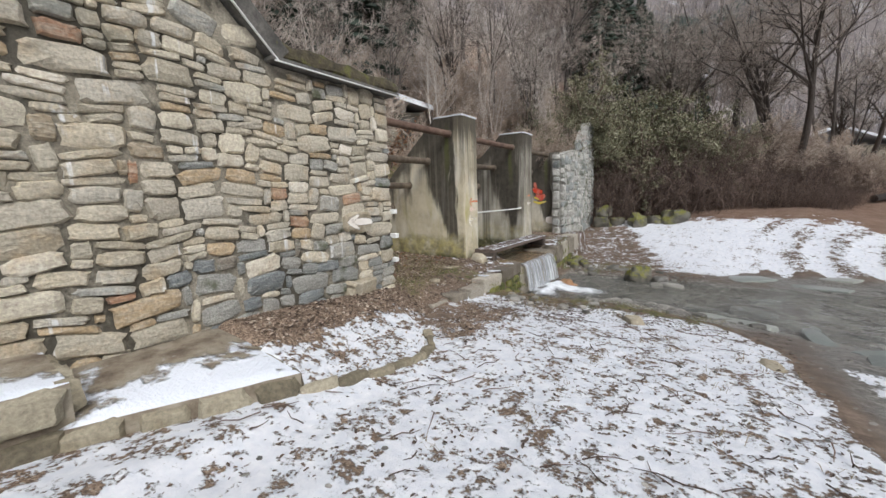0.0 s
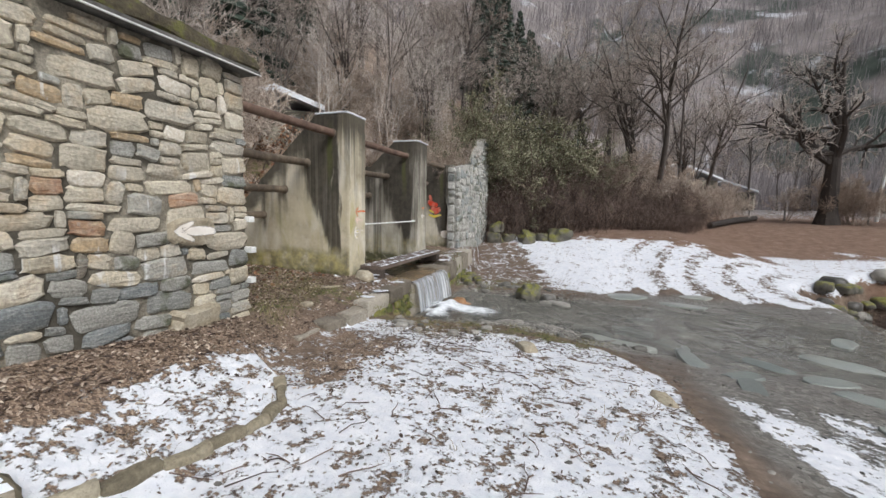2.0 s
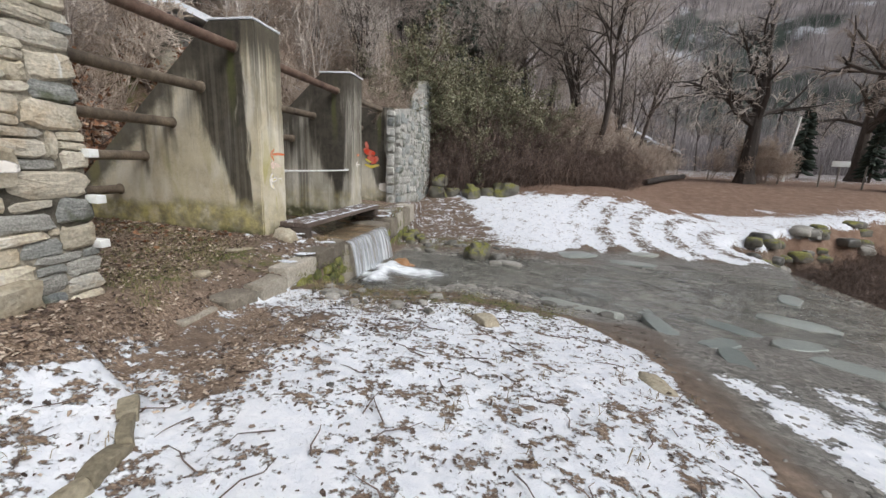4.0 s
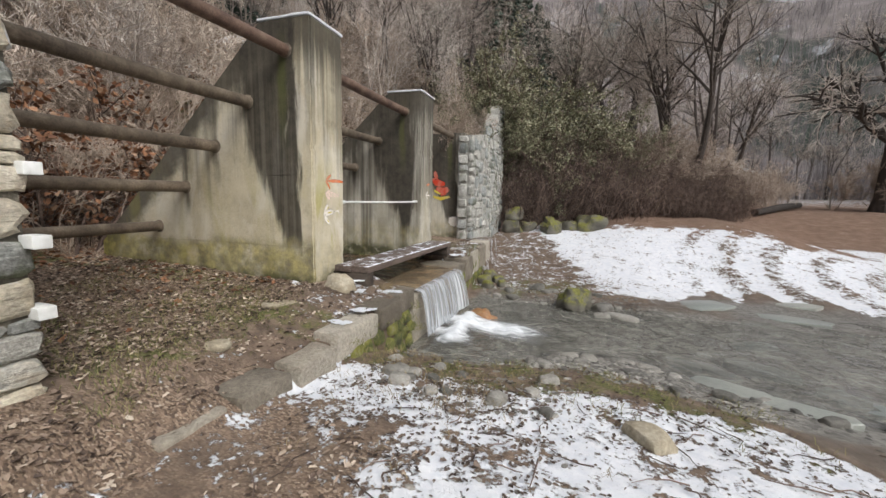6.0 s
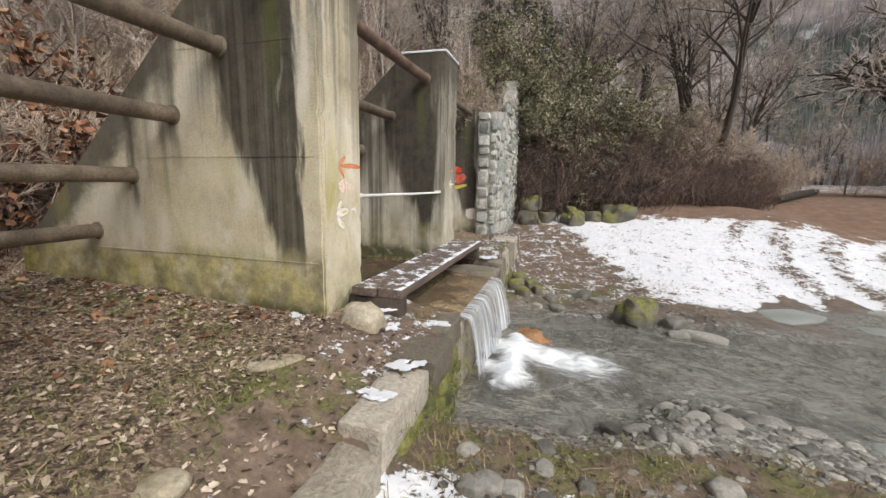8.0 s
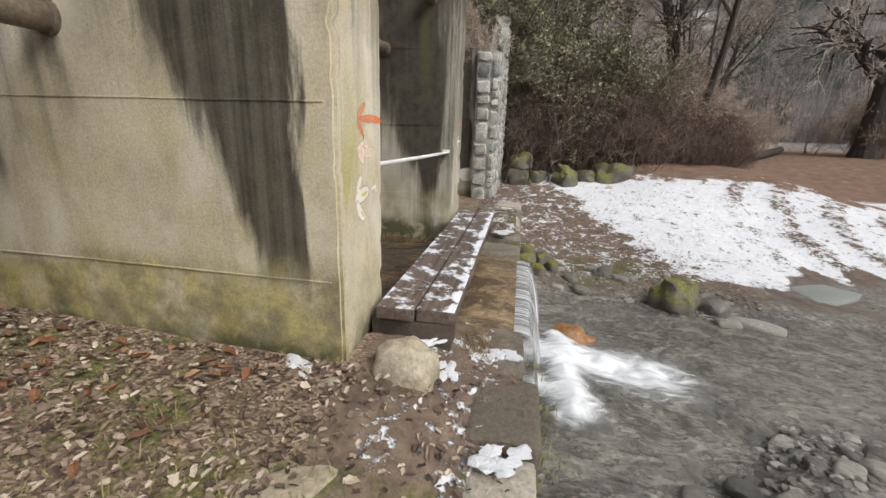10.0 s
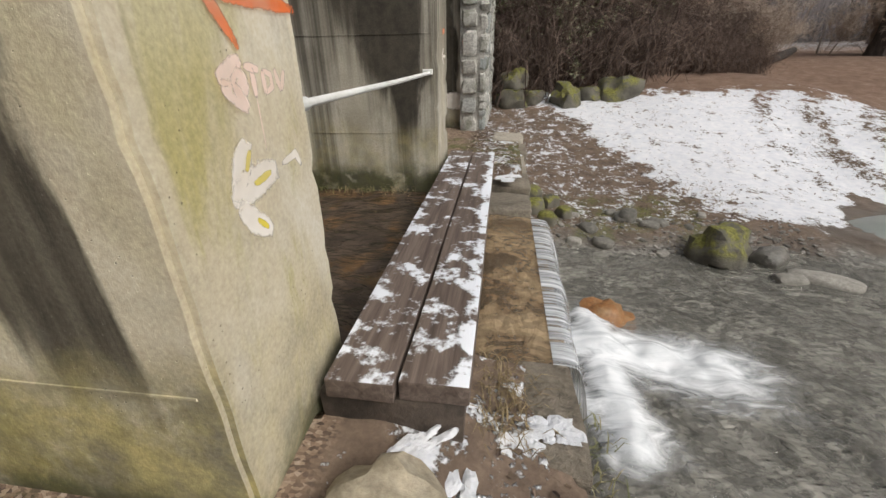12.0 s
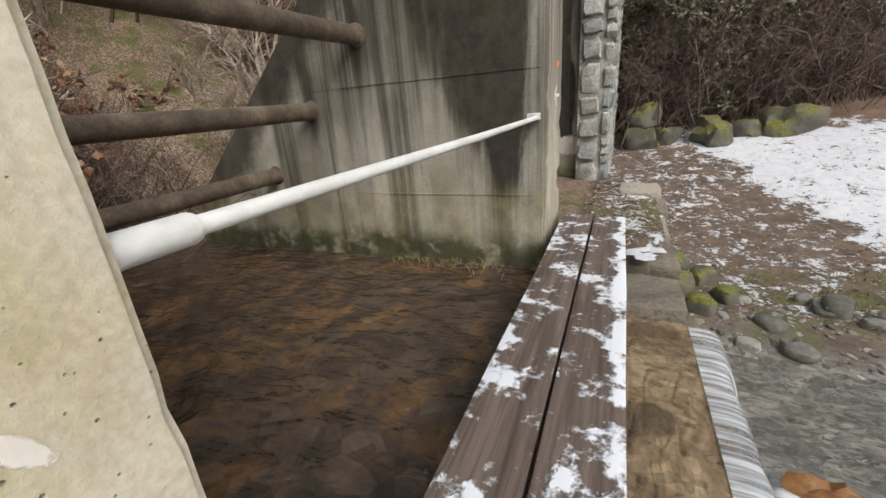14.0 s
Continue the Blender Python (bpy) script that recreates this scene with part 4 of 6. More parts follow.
def branches(rng, wood, twigs, pts, radii, length, level, spec):
    count, lean, ratio, wander, rise = spec[level]
    for k in range(count):
        f = rng.uniform(0.25 if level else 0.32, 1.0)
        i = min(int(f * (len(pts) - 1)), len(pts) - 2)
        base = pts[i].lerp(pts[i + 1], f * (len(pts) - 1) - i)
        d = turned(pts[i + 1] - pts[i], radians(rng.uniform(lean * 0.6, lean * 1.3)), rng.uniform(0, 6.283))
        ln = length * ratio * rng.uniform(0.6, 1.15) * (1.2 - 0.5 * f)
        last = level == len(spec) - 1
        r0 = max(radii[i] * (0.55 if level == 0 else 0.6), 0.008)
        sub, rad = shoot(rng, base, d, ln, r0 if not last else max(min(r0, 0.014), 0.007), 0.004 if last else r0 * 0.4, 2 if last else 4, wander, rise)
        add_to(twigs if last or level >= 2 else wood, tube(sub, rad, 3 if last else (4 if level else 6), False))
        if not last:
            branches(rng, wood, twigs, sub, rad, ln, level + 1, spec)


def bare_tree(name, label, seed, tall, radius, stems, spec, lean=8, group="bare trees", sweep=0.05, crown=None):
    rng = random.Random(seed)
    ob = thing(name, label, "tree" if tall > 4.5 else "shrub", group)
    wood, twigs = ([], []), ([], [])
    for k in range(stems):
        spin = rng.uniform(0, 6.283)
        d = turned(Vector((0, 0, 1)), radians(rng.uniform(0.3, 1.0) * lean), spin)
        start = Vector((rng.uniform(-1, 1), rng.uniform(-1, 1), 0)) * radius * (stems - 1) * 0.8 + Vector((0, 0, -0.3))
        h = tall * rng.uniform(0.75, 1.1)
        pts, rad = shoot(rng, start, d, h, radius * rng.uniform(0.7, 1.1), radius * 0.12, 9, sweep, 0.02)
        rad[0] *= 1.45
        add_to(wood, tube(pts, rad, 9, False))
        branches(rng, wood, twigs, pts, rad, h, 0, spec)
    part("trunk", pydata("trunk", *wood), M["bark"] if tall > 7 else (crown or M["twig"]), ob)
    part("crown", pydata("crown", *twigs), crown or M["twig"], ob, "fine bare twigs")
    return ob


def set_down(ob, x, y, turn=0.0, size=1.0, sink=0.05):
    ob.matrix_basis = Matrix.Translation((x, y, float(height(x, y)) - sink)) @ pose(0, 0, 0, 0, 0, turn) @ Matrix.Diagonal((size, size, size, 1))


def spread_copies(ob, places):
    """First place takes the thing itself, the others take copies."""
    for k, (x, y, turn, size) in enumerate(places):
        c = ob if k == 0 else copy_thing(ob, Matrix())
        set_down(c, x, y, turn, size)


TREE_SPEC = [(9, 48, 0.42, 0.12, 0.03), (7, 45, 0.5, 0.16, 0.02), (7, 42, 0.5, 0.2, 0.0), (4, 40, 0.6, 0.2, 0.0)]
SHRUB_SPEC = [(8, 35, 0.42, 0.14, 0.05), (7, 40, 0.55, 0.2, 0.02), (4, 42, 0.6, 0.2, 0.0)]
OAK_SPEC = [(13, 60, 0.50, 0.27, 0.03), (8, 48, 0.5, 0.22, 0.02), (7, 45, 0.5, 0.24, 0.0), (4, 42, 0.6, 0.24, 0.0)]
LEAN_SPEC = [(8, 42, 0.40, 0.14, 0.06), (7, 45, 0.5, 0.18, 0.03), (6, 42, 0.55, 0.2, 0.0), (4, 42, 0.6, 0.2, 0)]

# the two oaks by the road, the leaning group on the bank
oak = bare_tree("oak_tree", "broad bare oak with heavy spreading limbs", 6, 13, 0.55, 1, OAK_SPEC, 0.5, "oaks by the road", 0.014)
spread_copies(oak, [(13.7, 31.6, 30, 1.0), (20.6, 29.0, 200, 1.25), (27, 42, 100, 1.1)])
cluster = bare_tree("alder_tree", "leaning bare tree with several dark stems", 9, 11, 0.17, 4, LEAN_SPEC, 20, "trees on the bank", 0.05)
spread_copies(cluster, [(3.1, 26.6, 0, 1.0), (-2.6, 29.5, 90, 0.9), (0.6, 32.0, 210, 1.1), (8.5, 41.0, 20, 1.1)])
lone = bare_tree("leaning_tree", "slender bare tree leaning over the road", 15, 11, 0.16, 2, LEAN_SPEC, 17, "trees on the bank", 0.05)
spread_copies(lone, [(5.6, 32.2, 40, 1.0), (6.9, 33.5, 300, 0.7)])

# woods on the slope behind the weir and beyond
wood_a = bare_tree("bare_tree", "tall bare winter tree on the slope", 21, 11, 0.13, 1, TREE_SPEC, 8)
wood_b = bare_tree("bare_tree", "bare winter tree with forked stems on the slope", 22, 9, 0.10, 3, [(6, 40, 0.4, 0.14, 0.05), (7, 42, 0.5, 0.18, 0.02), (7, 42, 0.55, 0.2, 0)], 16)
wood_c = bare_tree("bare_tree", "thin bare sapling on the slope", 23, 6.5, 0.055, 2, [(9, 38, 0.4, 0.14, 0.06), (7, 40, 0.5, 0.2, 0.02), (5, 42, 0.6, 0.2, 0)], 12)
rng = random.Random(5)


def slope_places(count, x0, x1, y0, y1, s0, s1):
    out = []
    while len(out) < count:
        x, y = rng.uniform(x0, x1), rng.uniform(y0, y1)
        if abs(0.76 * (x + 0.36) + 0.65 * (y - 1.24)) < 1.3 and -13.5 < x < -5:
            continue  # the open strip below the shed
        out.append((x, y, rng.uniform(0, 360), rng.uniform(s0, s1)))
    return out


spread_copies(wood_a, slope_places(16, -34, -13, 6, 34, 0.7, 1.2) + slope_places(14, -22, -6, 24, 55, 0.8, 1.3) + slope_places(22, -6, 60, 60, 100, 0.9, 1.4))
spread_copies(wood_b, slope_places(20, -26, -11, 5, 32, 0.6, 1.1) + slope_places(8, -9, -6, 16, 24, 0.5, 0.8) + slope_places(12, -14, 0, 28, 50, 0.8, 1.2) + slope_places(14, 2, 60, 56, 90, 0.8, 1.2))
spread_copies(wood_c, slope_places(22, -24, -11, 3, 14, 0.7, 1.2) + slope_places(34, -20, -9.6, 5, 28, 0.6, 1.1) + slope_places(10, -9, -5.4, 15.5, 24, 0.5, 0.9) + slope_places(12, -10, 3, 27, 38, 0.7, 1.1))
shrub = bare_tree("bare_shrub", "dense bare shrub of thin grey-brown stems", 31, 2.6, 0.018, 9, SHRUB_SPEC, 38, "brush on the slope", 0.1, M["brush"])
spread_copies(shrub, slope_places(46, -17, -9.2, 4, 22, 0.7, 1.3) + slope_places(18, -18, -9.6, 4, 13, 0.8, 1.4) + slope_places(24, -8.5, -5.2, 15.2, 22, 0.5, 1.0) + slope_places(12, -8.4, -7.7, 12.6, 14.6, 0.5, 0.8)
              + [(x, 21.8 + 0.75 * max(x, 0) + rng.uniform(1.2, 4), rng.uniform(0, 360), rng.uniform(0.6, 1.0)) for x in np.linspace(-4, 9, 26)]
              + slope_places(8, 12, 16, 31.5, 33, 0.8, 1.2))


# leafy shrubs: beech saplings that keep their brown leaves, evergreen bushes
def leafy(name, label, seed, tall, stems, leaf_count, leaf_size, material, group, droop=0.0, lean=45):
    r = random.Random(seed)
    ob = thing(name, label, "shrub", group)
    wood, tips, leaves = ([], []), [], ([], [])
    for k in range(stems):
        d = turned(Vector((0, 0, 1)), radians(r.uniform(0.1, 1) * lean), r.uniform(0, 6.283))
        pts, rad = shoot(r, Vector((r.uniform(-.2, .2), r.uniform(-.2, .2), -0.2)), d, tall * r.uniform(0.6, 1.1), 0.03, 0.008, 7, 0.13, 0.03 - droop)
        add_to(wood, tube(pts, rad, 5, False))
        for j in range(11):
            i = r.randrange(2, 7)
            d2 = turned(pts[i + 1] - pts[i] if i < 7 else d, radians(r.uniform(30, 75)), r.uniform(0, 6.283))
            p2, r2 = shoot(r, pts[i], d2, tall * r.uniform(0.15, 0.35), 0.012, 0.004, 4, 0.2, -droop)
            add_to(wood, tube(p2, r2, 3, False))
            tips.append(p2)
    for k in range(leaf_count):
        p2 = r.choice(tips)
        i = r.randrange(0, 4)
        c = p2[i].lerp(p2[i + 1], r.random()) + Vector((r.gauss(0, 0.05), r.gauss(0, 0.05), r.gauss(0, 0.05)))
        a = Vector((r.gauss(0, 1), r.gauss(0, 1), r.gauss(-0.2, 0.6))).normalized() * leaf_size * r.uniform(0.6, 1.3)
        b = a.orthogonal().normalized()
        b = (b * math.cos(k) + a.normalized().cross(b) * math.sin(k)) * leaf_size * 0.42
        up = a.cross(b).normalized() * leaf_size * 0.14
        n0 = len(leaves[0])
        leaves[0].extend([c, c + a * 0.5 + b + up, c + a, c + a * 0.5 - b + up, c + a * 0.5])
        leaves[1].extend([(n0, n0 + 4, n0 + 1), (n0 + 4, n0 + 2, n0 + 1), (n0, n0 + 3, n0 + 4), (n0 + 4, n0 + 3, n0 + 2)])
    part("stemwork", pydata("stemwork", *wood), M["bramble"], ob)
    part("leaves", pydata("leaves", *leaves), material, ob)
    return ob


beech = leafy("beech_sapling", "beech sapling holding its dead brown leaves", 41, 2.7, 6, 900, 0.11, M["leaf_brown"], "beech saplings", 0.02, 35)
spread_copies(beech, [(-9.9, 7.4, 0, 1.0), (-9.25, 9.0, 30, 1.25), (-9.3, 8.0, 100, 1.15), (-9.2, 10.2, 190, 1.0), (-9.2, 6.7, 250, 0.8), (-10.6, 8.6, 80, 1.1), (-9.8, 5.9, 160, 0.7), (-11.2, 9.8, 200, 1.2), (-12.4, 7.2, 20, 1.2), (-10.8, 6.4, 300, 0.9), (-10.4, 11.6, 120, 0.8), (-11.5, 13.2, 60, 1.0)])
evergreen = leafy("evergreen_bush", "olive-green evergreen bush over brambles", 43, 3.3, 15, 11000, 0.062, M["leaf_green"], "evergreen bushes", 0.03, 62)
spread_copies(evergreen, [(-4.3, 21.6, 0, 1.7), (-2.9, 22.6, 60, 1.55), (-5.6, 19.9, 100, 1.3), (-1.5, 23.3, 120, 1.3), (-4.9, 23.8, 200, 1.8), (-2.9, 24.8, 20, 1.6), (-6.4, 22.0, 250, 1.7), (0.0, 24.6, 310, 1.1), (-5.9, 17.9, 40, 0.9), (-5.05, 19.2, 140, 0.95), (-5.6, 16.6, 10, 0.6), (-3.6, 23.2, 150, 1.7), (1.4, 25.8, 40, 0.7)])


# brambles: tangled arching canes
def thicket(name, label, seed, canes, reach, tall):
    r = random.Random(seed)
    ob = thing(name, label, "brambles", "brambles on the bank")
    st = ([], [])
    for k in range(canes):
        a = r.uniform(0, 6.283)
        s = Vector((r.gauss(0, reach * 0.45), r.gauss(0, reach * 0.45), -0.15))
        out = Vector((math.cos(a), math.sin(a), 0)) * reach * r.uniform(0.15, 1.1)
        top = tall * r.uniform(0.25, 1.0)
        hang = r.uniform(0.45, 1.0)
        bend = Vector((r.gauss(0, 0.3), r.gauss(0, 0.3), 0))
        pts = []
        for i in range(8):
            f = i / 7
            pts.append(s + out * f + bend * math.sin(f * 3.1) + Vector((r.gauss(0, .05), r.gauss(0, .05), top * 4 * f * (1 - f * hang) * 0.75 + r.gauss(0, .05))))
        add_to(st, tube(pts, [mix(0.009, 0.003, i / 7) for i in range(8)], 3, False))
        for j in range(3):
            i = r.randrange(2, 7)
            d = Vector((r.gauss(0, 1), r.gauss(0, 1), r.gauss(-0.1, 0.7))).normalized() * r.uniform(0.15, 0.45)
            add_to(st, tube([pts[i], pts[i] + d * 0.5 + Vector((0, 0, 0.03)), pts[i] + d - Vector((0, 0, 0.05))], [0.005, 0.004, 0.002], 3, False))
    part("tangle", pydata("tangle", *st), M["bramble"], ob)
    return ob


bram = thicket("bramble_thicket", "dense brown tangle of leafless bramble canes", 51, 620, 1.3, 1.5)
bplaces = [(-3.7, 21.2, 0, 1.5), (-2.9, 21.9, 70, 1.6), (-1.9, 22.2, 140, 1.5), (-0.9, 22.4, 210, 1.4), (0.1, 22.9, 280, 1.2), (1.1, 23.7, 20, 1.0), (-3.6, 22.4, 50, 1.8), (-2.0, 23.4, 90, 1.5), (-0.3, 24.3, 130, 1.3),
           (1.9, 24.9, 180, 0.9), (2.8, 25.6, 240, 0.9), (3.8, 26.7, 300, 0.8), (4.9, 27.9, 30, 0.8), (6.0, 29.0, 100, 0.75), (2.4, 27.0, 160, 1.0), (-4.2, 21.0, 200, 1.4), (0.9, 25.6, 330, 1.1), (4.4, 25.4, 10, 0.7), (5.2, 26.6, 10, 0.6), (3.4, 24.4, 60, 0.7), (4.2, 27.6, 110, 0.7), (5.0, 29.6, 10, 0.7), (2.6, 23.6, 70, 0.7),
           (-10.0, 10.6, 45, 0.9), (-9.9, 9.4, 15, 0.8), (-10.2, 6.8, 80, 0.9), (-9.8, 5.4, 30, 0.8), (-8.3, 13.2, 60, 0.6), (9.5, 17.6, 0, 0.6), (11.5, 18.8, 90, 0.6), (8.0, 16.4, 200, 0.5), (7.4, 14.6, 20, 0.6), (8.6, 15.6, 130, 0.6), (10.4, 16.8, 220, 0.7), (7.6, 12.8, 300, 0.6), (13.5, 20.2, 60, 0.6), (6.9, 12.6, 40, 0.6), (7.3, 13.6, 160, 0.7), (8.2, 14.0, 250, 0.7), (9.2, 15.2, 330, 0.7), (7.0, 11.4, 80, 0.6), (8.4, 12.4, 10, 0.8), (10.4, 15.4, 140, 0.7)]
spread_copies(bram, bplaces)


# far woods
def far_woods(count, seed):
    r = random.Random(seed)
    st = ([], [])
    while count > 0:
        a, d = r.uniform(-1.25, 1.35), 95 + 320 * r.random() ** 1.4
        x, y = d * math.sin(a), d * math.cos(a)
        z = float(height(x, y)) - 1
        h = r.uniform(5, 9) * (1 + d / 600)
        w = 0.02 + d * 0.00024
        for k in range(8):
            lean = Vector((r.gauss(0, 0.17), r.gauss(0, 0.17), 1))
            b = Vector((x + r.gauss(0, 1.6), y + r.gauss(0, 1.6), z))
            add_to(st, tube([b, b + lean * h * 0.5, b + lean * h * r.uniform(0.7, 1.1)], [w * 0.8, w, w * 0.2], 3, False))
        count -= 1
    return pydata("far_woods", *st)


# distance haze is put into this colour, greyer than the near twigs
M["far_twig"] = mat_plain("far_hazed_woods", [(0.25, (0.155, 0.138, 0.138)), (0.5, (0.23, 0.208, 0.21)), (0.75, (0.32, 0.30, 0.305))], 0.02, 0.3, 0.95, 0.01, island=True, over=0.2)
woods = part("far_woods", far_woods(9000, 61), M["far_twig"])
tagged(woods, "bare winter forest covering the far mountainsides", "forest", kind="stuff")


def conifer(seed):
    r = random.Random(seed)
    ob = thing("conifer", "dark green conifer on the mountainside", "tree", "conifers on the mountain")
    st = ([], [])
    n = 150
    for k in range(n):
        f = k / n
        z = 1.2 + f * 10.5
        rad = (1 - f) ** 0.85 * 2.3 * r.uniform(0.7, 1.1) + 0.1
        a = r.uniform(0, 6.283)
        tip = Vector((math.cos(a) * rad, math.sin(a) * rad, z - rad * 0.35))
        add_to(st, tube([Vector((0, 0, z)), tip * 0.6 + Vector((0, 0, z * 0.4 - rad * 0.02)), tip], [0.10, 0.28, 0.04], 4, False))
    part("trunk", pydata("trunk", *tube([Vector((0, 0, -0.5)), Vector((0, 0, 6)), Vector((0, 0, 11.8))], [0.2, 0.13, 0.03], 7)), M["bark"], ob)
    part("crown", pydata("crown", *st), M["needle"], ob)
    return ob


fir = conifer(71)
fir_places = [(x, 50 + rng.gauss(0, 4), rng.uniform(0, 360), (1.35 - 0.05 * (x + 14)) * rng.uniform(0.85, 1.15)) for x in np.linspace(-14, -1.5, 26)]
fir_places += [(rng.uniform(-22, -16), rng.uniform(15, 24), rng.uniform(0, 360), rng.uniform(0.9, 1.2)) for _ in range(11)]
fir_places += [(rng.uniform(-27, -18), rng.uniform(15, 30), rng.uniform(0, 360), rng.uniform(0.8, 1.1)) for _ in range(9)]
fir_places += [(rng.gauss(24, 26), rng.gauss(390, 22), rng.uniform(0, 360), rng.uniform(1.7, 2.4)) for _ in range(110)]
fir_places += [(rng.uniform(24, 40), rng.uniform(34, 50), rng.uniform(0, 360), rng.uniform(0.5, 0.8)) for _ in range(5)]
spread_copies(fir, fir_places)


# ---- ledges and low kerb before the hut ----
M["ledge"] = mat_plain("ledge_stone", [(0.3, (0.14, 0.12, 0.08)), (0.5, (0.26, 0.225, 0.155)), (0.7, (0.38, 0.34, 0.25))], 4, 30, 0.88, 0.015, 0, use_random=True)


def mat_topstone():
    n = Nodes("ledge_top_with_snow")
    f = n.noise(5, 5, 0.6)
    c = n.ramp(f, [(0.3, (0.12, 0.085, 0.06)), (0.5, (0.26, 0.22, 0.16)), (0.7, (0.36, 0.32, 0.25))])
    amount = n.span(n.axis("X"), -4.2, -3.4, -0.12, 0.2)
    c, s = snow_over(n, c, amount, 2.6)
    return n.done(c, 0.8, n.math("ADD", n.noise(30, 4), n.math("MULTIPLY", s, 2.0)), 0.018)


M["ledge_top"] = mat_topstone()


def ledge(name, label, corners, z_front, z_back, drop, seed, stones):
    """A low masonry bench: snow-strewn top and a face of separate stones; corners: front start, front end, back end, back start."""
    ob = thing(name, label, "ledge", "stone ledges before the hut", at=(0, 0, 0))
    a, b, c, d = [Vector((x, y, 0)) for x, y in corners]
    n1, n2 = 46, 40
    verts, faces = [], []
    for j in range(n2 + 1):
        for i in range(n1 + 1):
            u, v = i / n1, j / n2
            p = a.lerp(b, u).lerp(d.lerp(c, u), v)
            e = min(v, u, 1 - u) * 8
            z = mix(z_front, z_back, v) + 0.018 * float(fbm(p.x, p.y, 3, 3, seed)) - 0.03 * max(0, 1 - e) ** 2
            verts.append((p.x, p.y, z))
    for j in range(n2):
        for i in range(n1):
            k = j * (n1 + 1) + i
            faces.append((k, k + 1, k + n1 + 2, k + n1 + 1))
    ring = [i for i in range(n1 + 1)] + [j * (n1 + 1) + n1 for j in range(1, n2 + 1)] + [n2 * (n1 + 1) + i for i in range(n1 - 1, -1, -1)] + [j * (n1 + 1) for j in range(n2 - 1, 0, -1)]
    base = len(verts)
    for i in ring:
        verts.append((verts[i][0], verts[i][1], z_front - drop - 0.3))
    for k in range(len(ring)):
        m = (k + 1) % len(ring)
        faces.append((ring[k], base + k, base + m, ring[m]))
    part("bed", pydata("bed", verts, faces), M["ledge_top"], ob)
    r = random.Random(seed)
    for (p, q, count) in ((a, b, stones), (b, c, 4)):
        run = q - p
        ang = math.atan2(run.y, run.x) - math.pi / 2
        cuts = sorted([0, 1] + [(k + r.uniform(-0.25, 0.25)) / count for k in range(1, count)])
        rows_n = 2 if drop > 0.3 else 1
        for row in range(rows_n):
            for u0, u1 in zip(cuts, cuts[1:]):
                w, h = run.length * (u1 - u0), (drop + 0.12) / rows_n
                s = part("stone", pydata("stone", *stone_block(w - 0.012, h - 0.008, 0.07, r.randrange(9999), 12)), M["ledge"], ob)
                m = p.lerp(q, (u0 + u1) / 2)
                zt = z_front + (0.0 if p is a else (z_back - z_front) * (u0 + u1) / 2)
                s.location = (m.x, m.y, zt - 0.02 - h * (row + 0.5))
                s.rotation_euler = (0, 0, ang)
    return ob


ledge("stone_ledge", "low stone ledge with snow and leaves on its top", [(-3.75, 0.3), (-2.90, 2.08), (-4.38, 2.24), (-4.38, 0.3)], 0.43, 0.56, 0.2, 3, 5)
ledge("stone_ledge", "higher stone ledge capped with smooth snow", [(-3.78, -2.2), (-3.58, 0.76), (-4.38, 0.80), (-4.38, -2.2)], 0.74, 0.78, 0.45, 4, 5)
low_kerb = thing("low_kerb", "low curved edging of flat stones round the leaf bed", "kerb", kind="structure")
r = random.Random(7)
path_pts = [(-2.88, 2.05), (-2.80, 2.40), (-2.74, 2.72), (-2.68, 3.0), (-2.63, 3.26), (-2.62, 3.50), (-2.70, 3.74), (-2.84, 3.92), (-2.98, 4.04)]
for k, (p, q) in enumerate(zip(path_pts, path_pts[1:])):
    d = Vector(q) - Vector(p)
    bm = rough_box(-0.035 - 0.02 * (k % 2), 0.04 + 0.012 * (k % 3), -d.length / 2 - 0.012, d.length / 2 + 0.004, -0.28, 0.0, 0.025, 4, 0.03, 30 + k, 5)
    ob = part("edging_stone", bm, M["ledge"], low_kerb)
    mx, my = (p[0] + q[0]) / 2, (p[1] + q[1]) / 2
    ob.matrix_basis = pose(mx, my, float(height(mx - 0.25, my)) + 0.008 - 0.008 * (k % 3), 0, 0, math.degrees(math.atan2(d.y, d.x)) - 90 + 3 * math.sin(k * 2.4))

# ---- roof edge of the hut ----
roof = thing("roof_edge", "thin stone slab roof edge with moss and earth", "roof", kind="structure")
M["slate"] = mat_plain("dark_roof_slab", [(0.3, (0.06, 0.058, 0.052)), (0.6, (0.14, 0.13, 0.115)), (0.8, (0.2, 0.19, 0.17))], 4, 30, 0.85, 0.012)
M["mosstop"] = mat_plain("mossy_earth", [(0.3, (0.045, 0.035, 0.025)), (0.5, (0.10, 0.085, 0.05)), (0.62, (0.13, 0.13, 0.035)), (0.75, (0.2, 0.17, 0.12))], 6, 30, 0.95, 0.02)
part("eave_slab", rough_box(-7.0, -4.26, 3.02, 5.30, 3.52, 3.565, 0.01, 4, 0.012, 2, 3), M["slate"], roof)
part("gutter_lip", rough_box(-4.28, -4.252, 3.05, 5.30, 3.508, 3.522, 0.004), M["white_paint"], roof, "pale metal lip")
part("earth_cover", rough_box(-6.9, -4.28, 3.05, 5.27, 3.56, 3.74, 0.05, 8, 0.07, 5, 4), M["mosstop"], roof)
rake = rough_box(-7.0, -4.26, -4.6, 0.02, 0, 0.20, 0.015, 4, 0.012, 3, 3)
rake_ob = part("rake_slab", rake, M["slate"], roof)
rake_ob.matrix_basis = pose(0, 3.10, 3.53, -43, 0, 0)
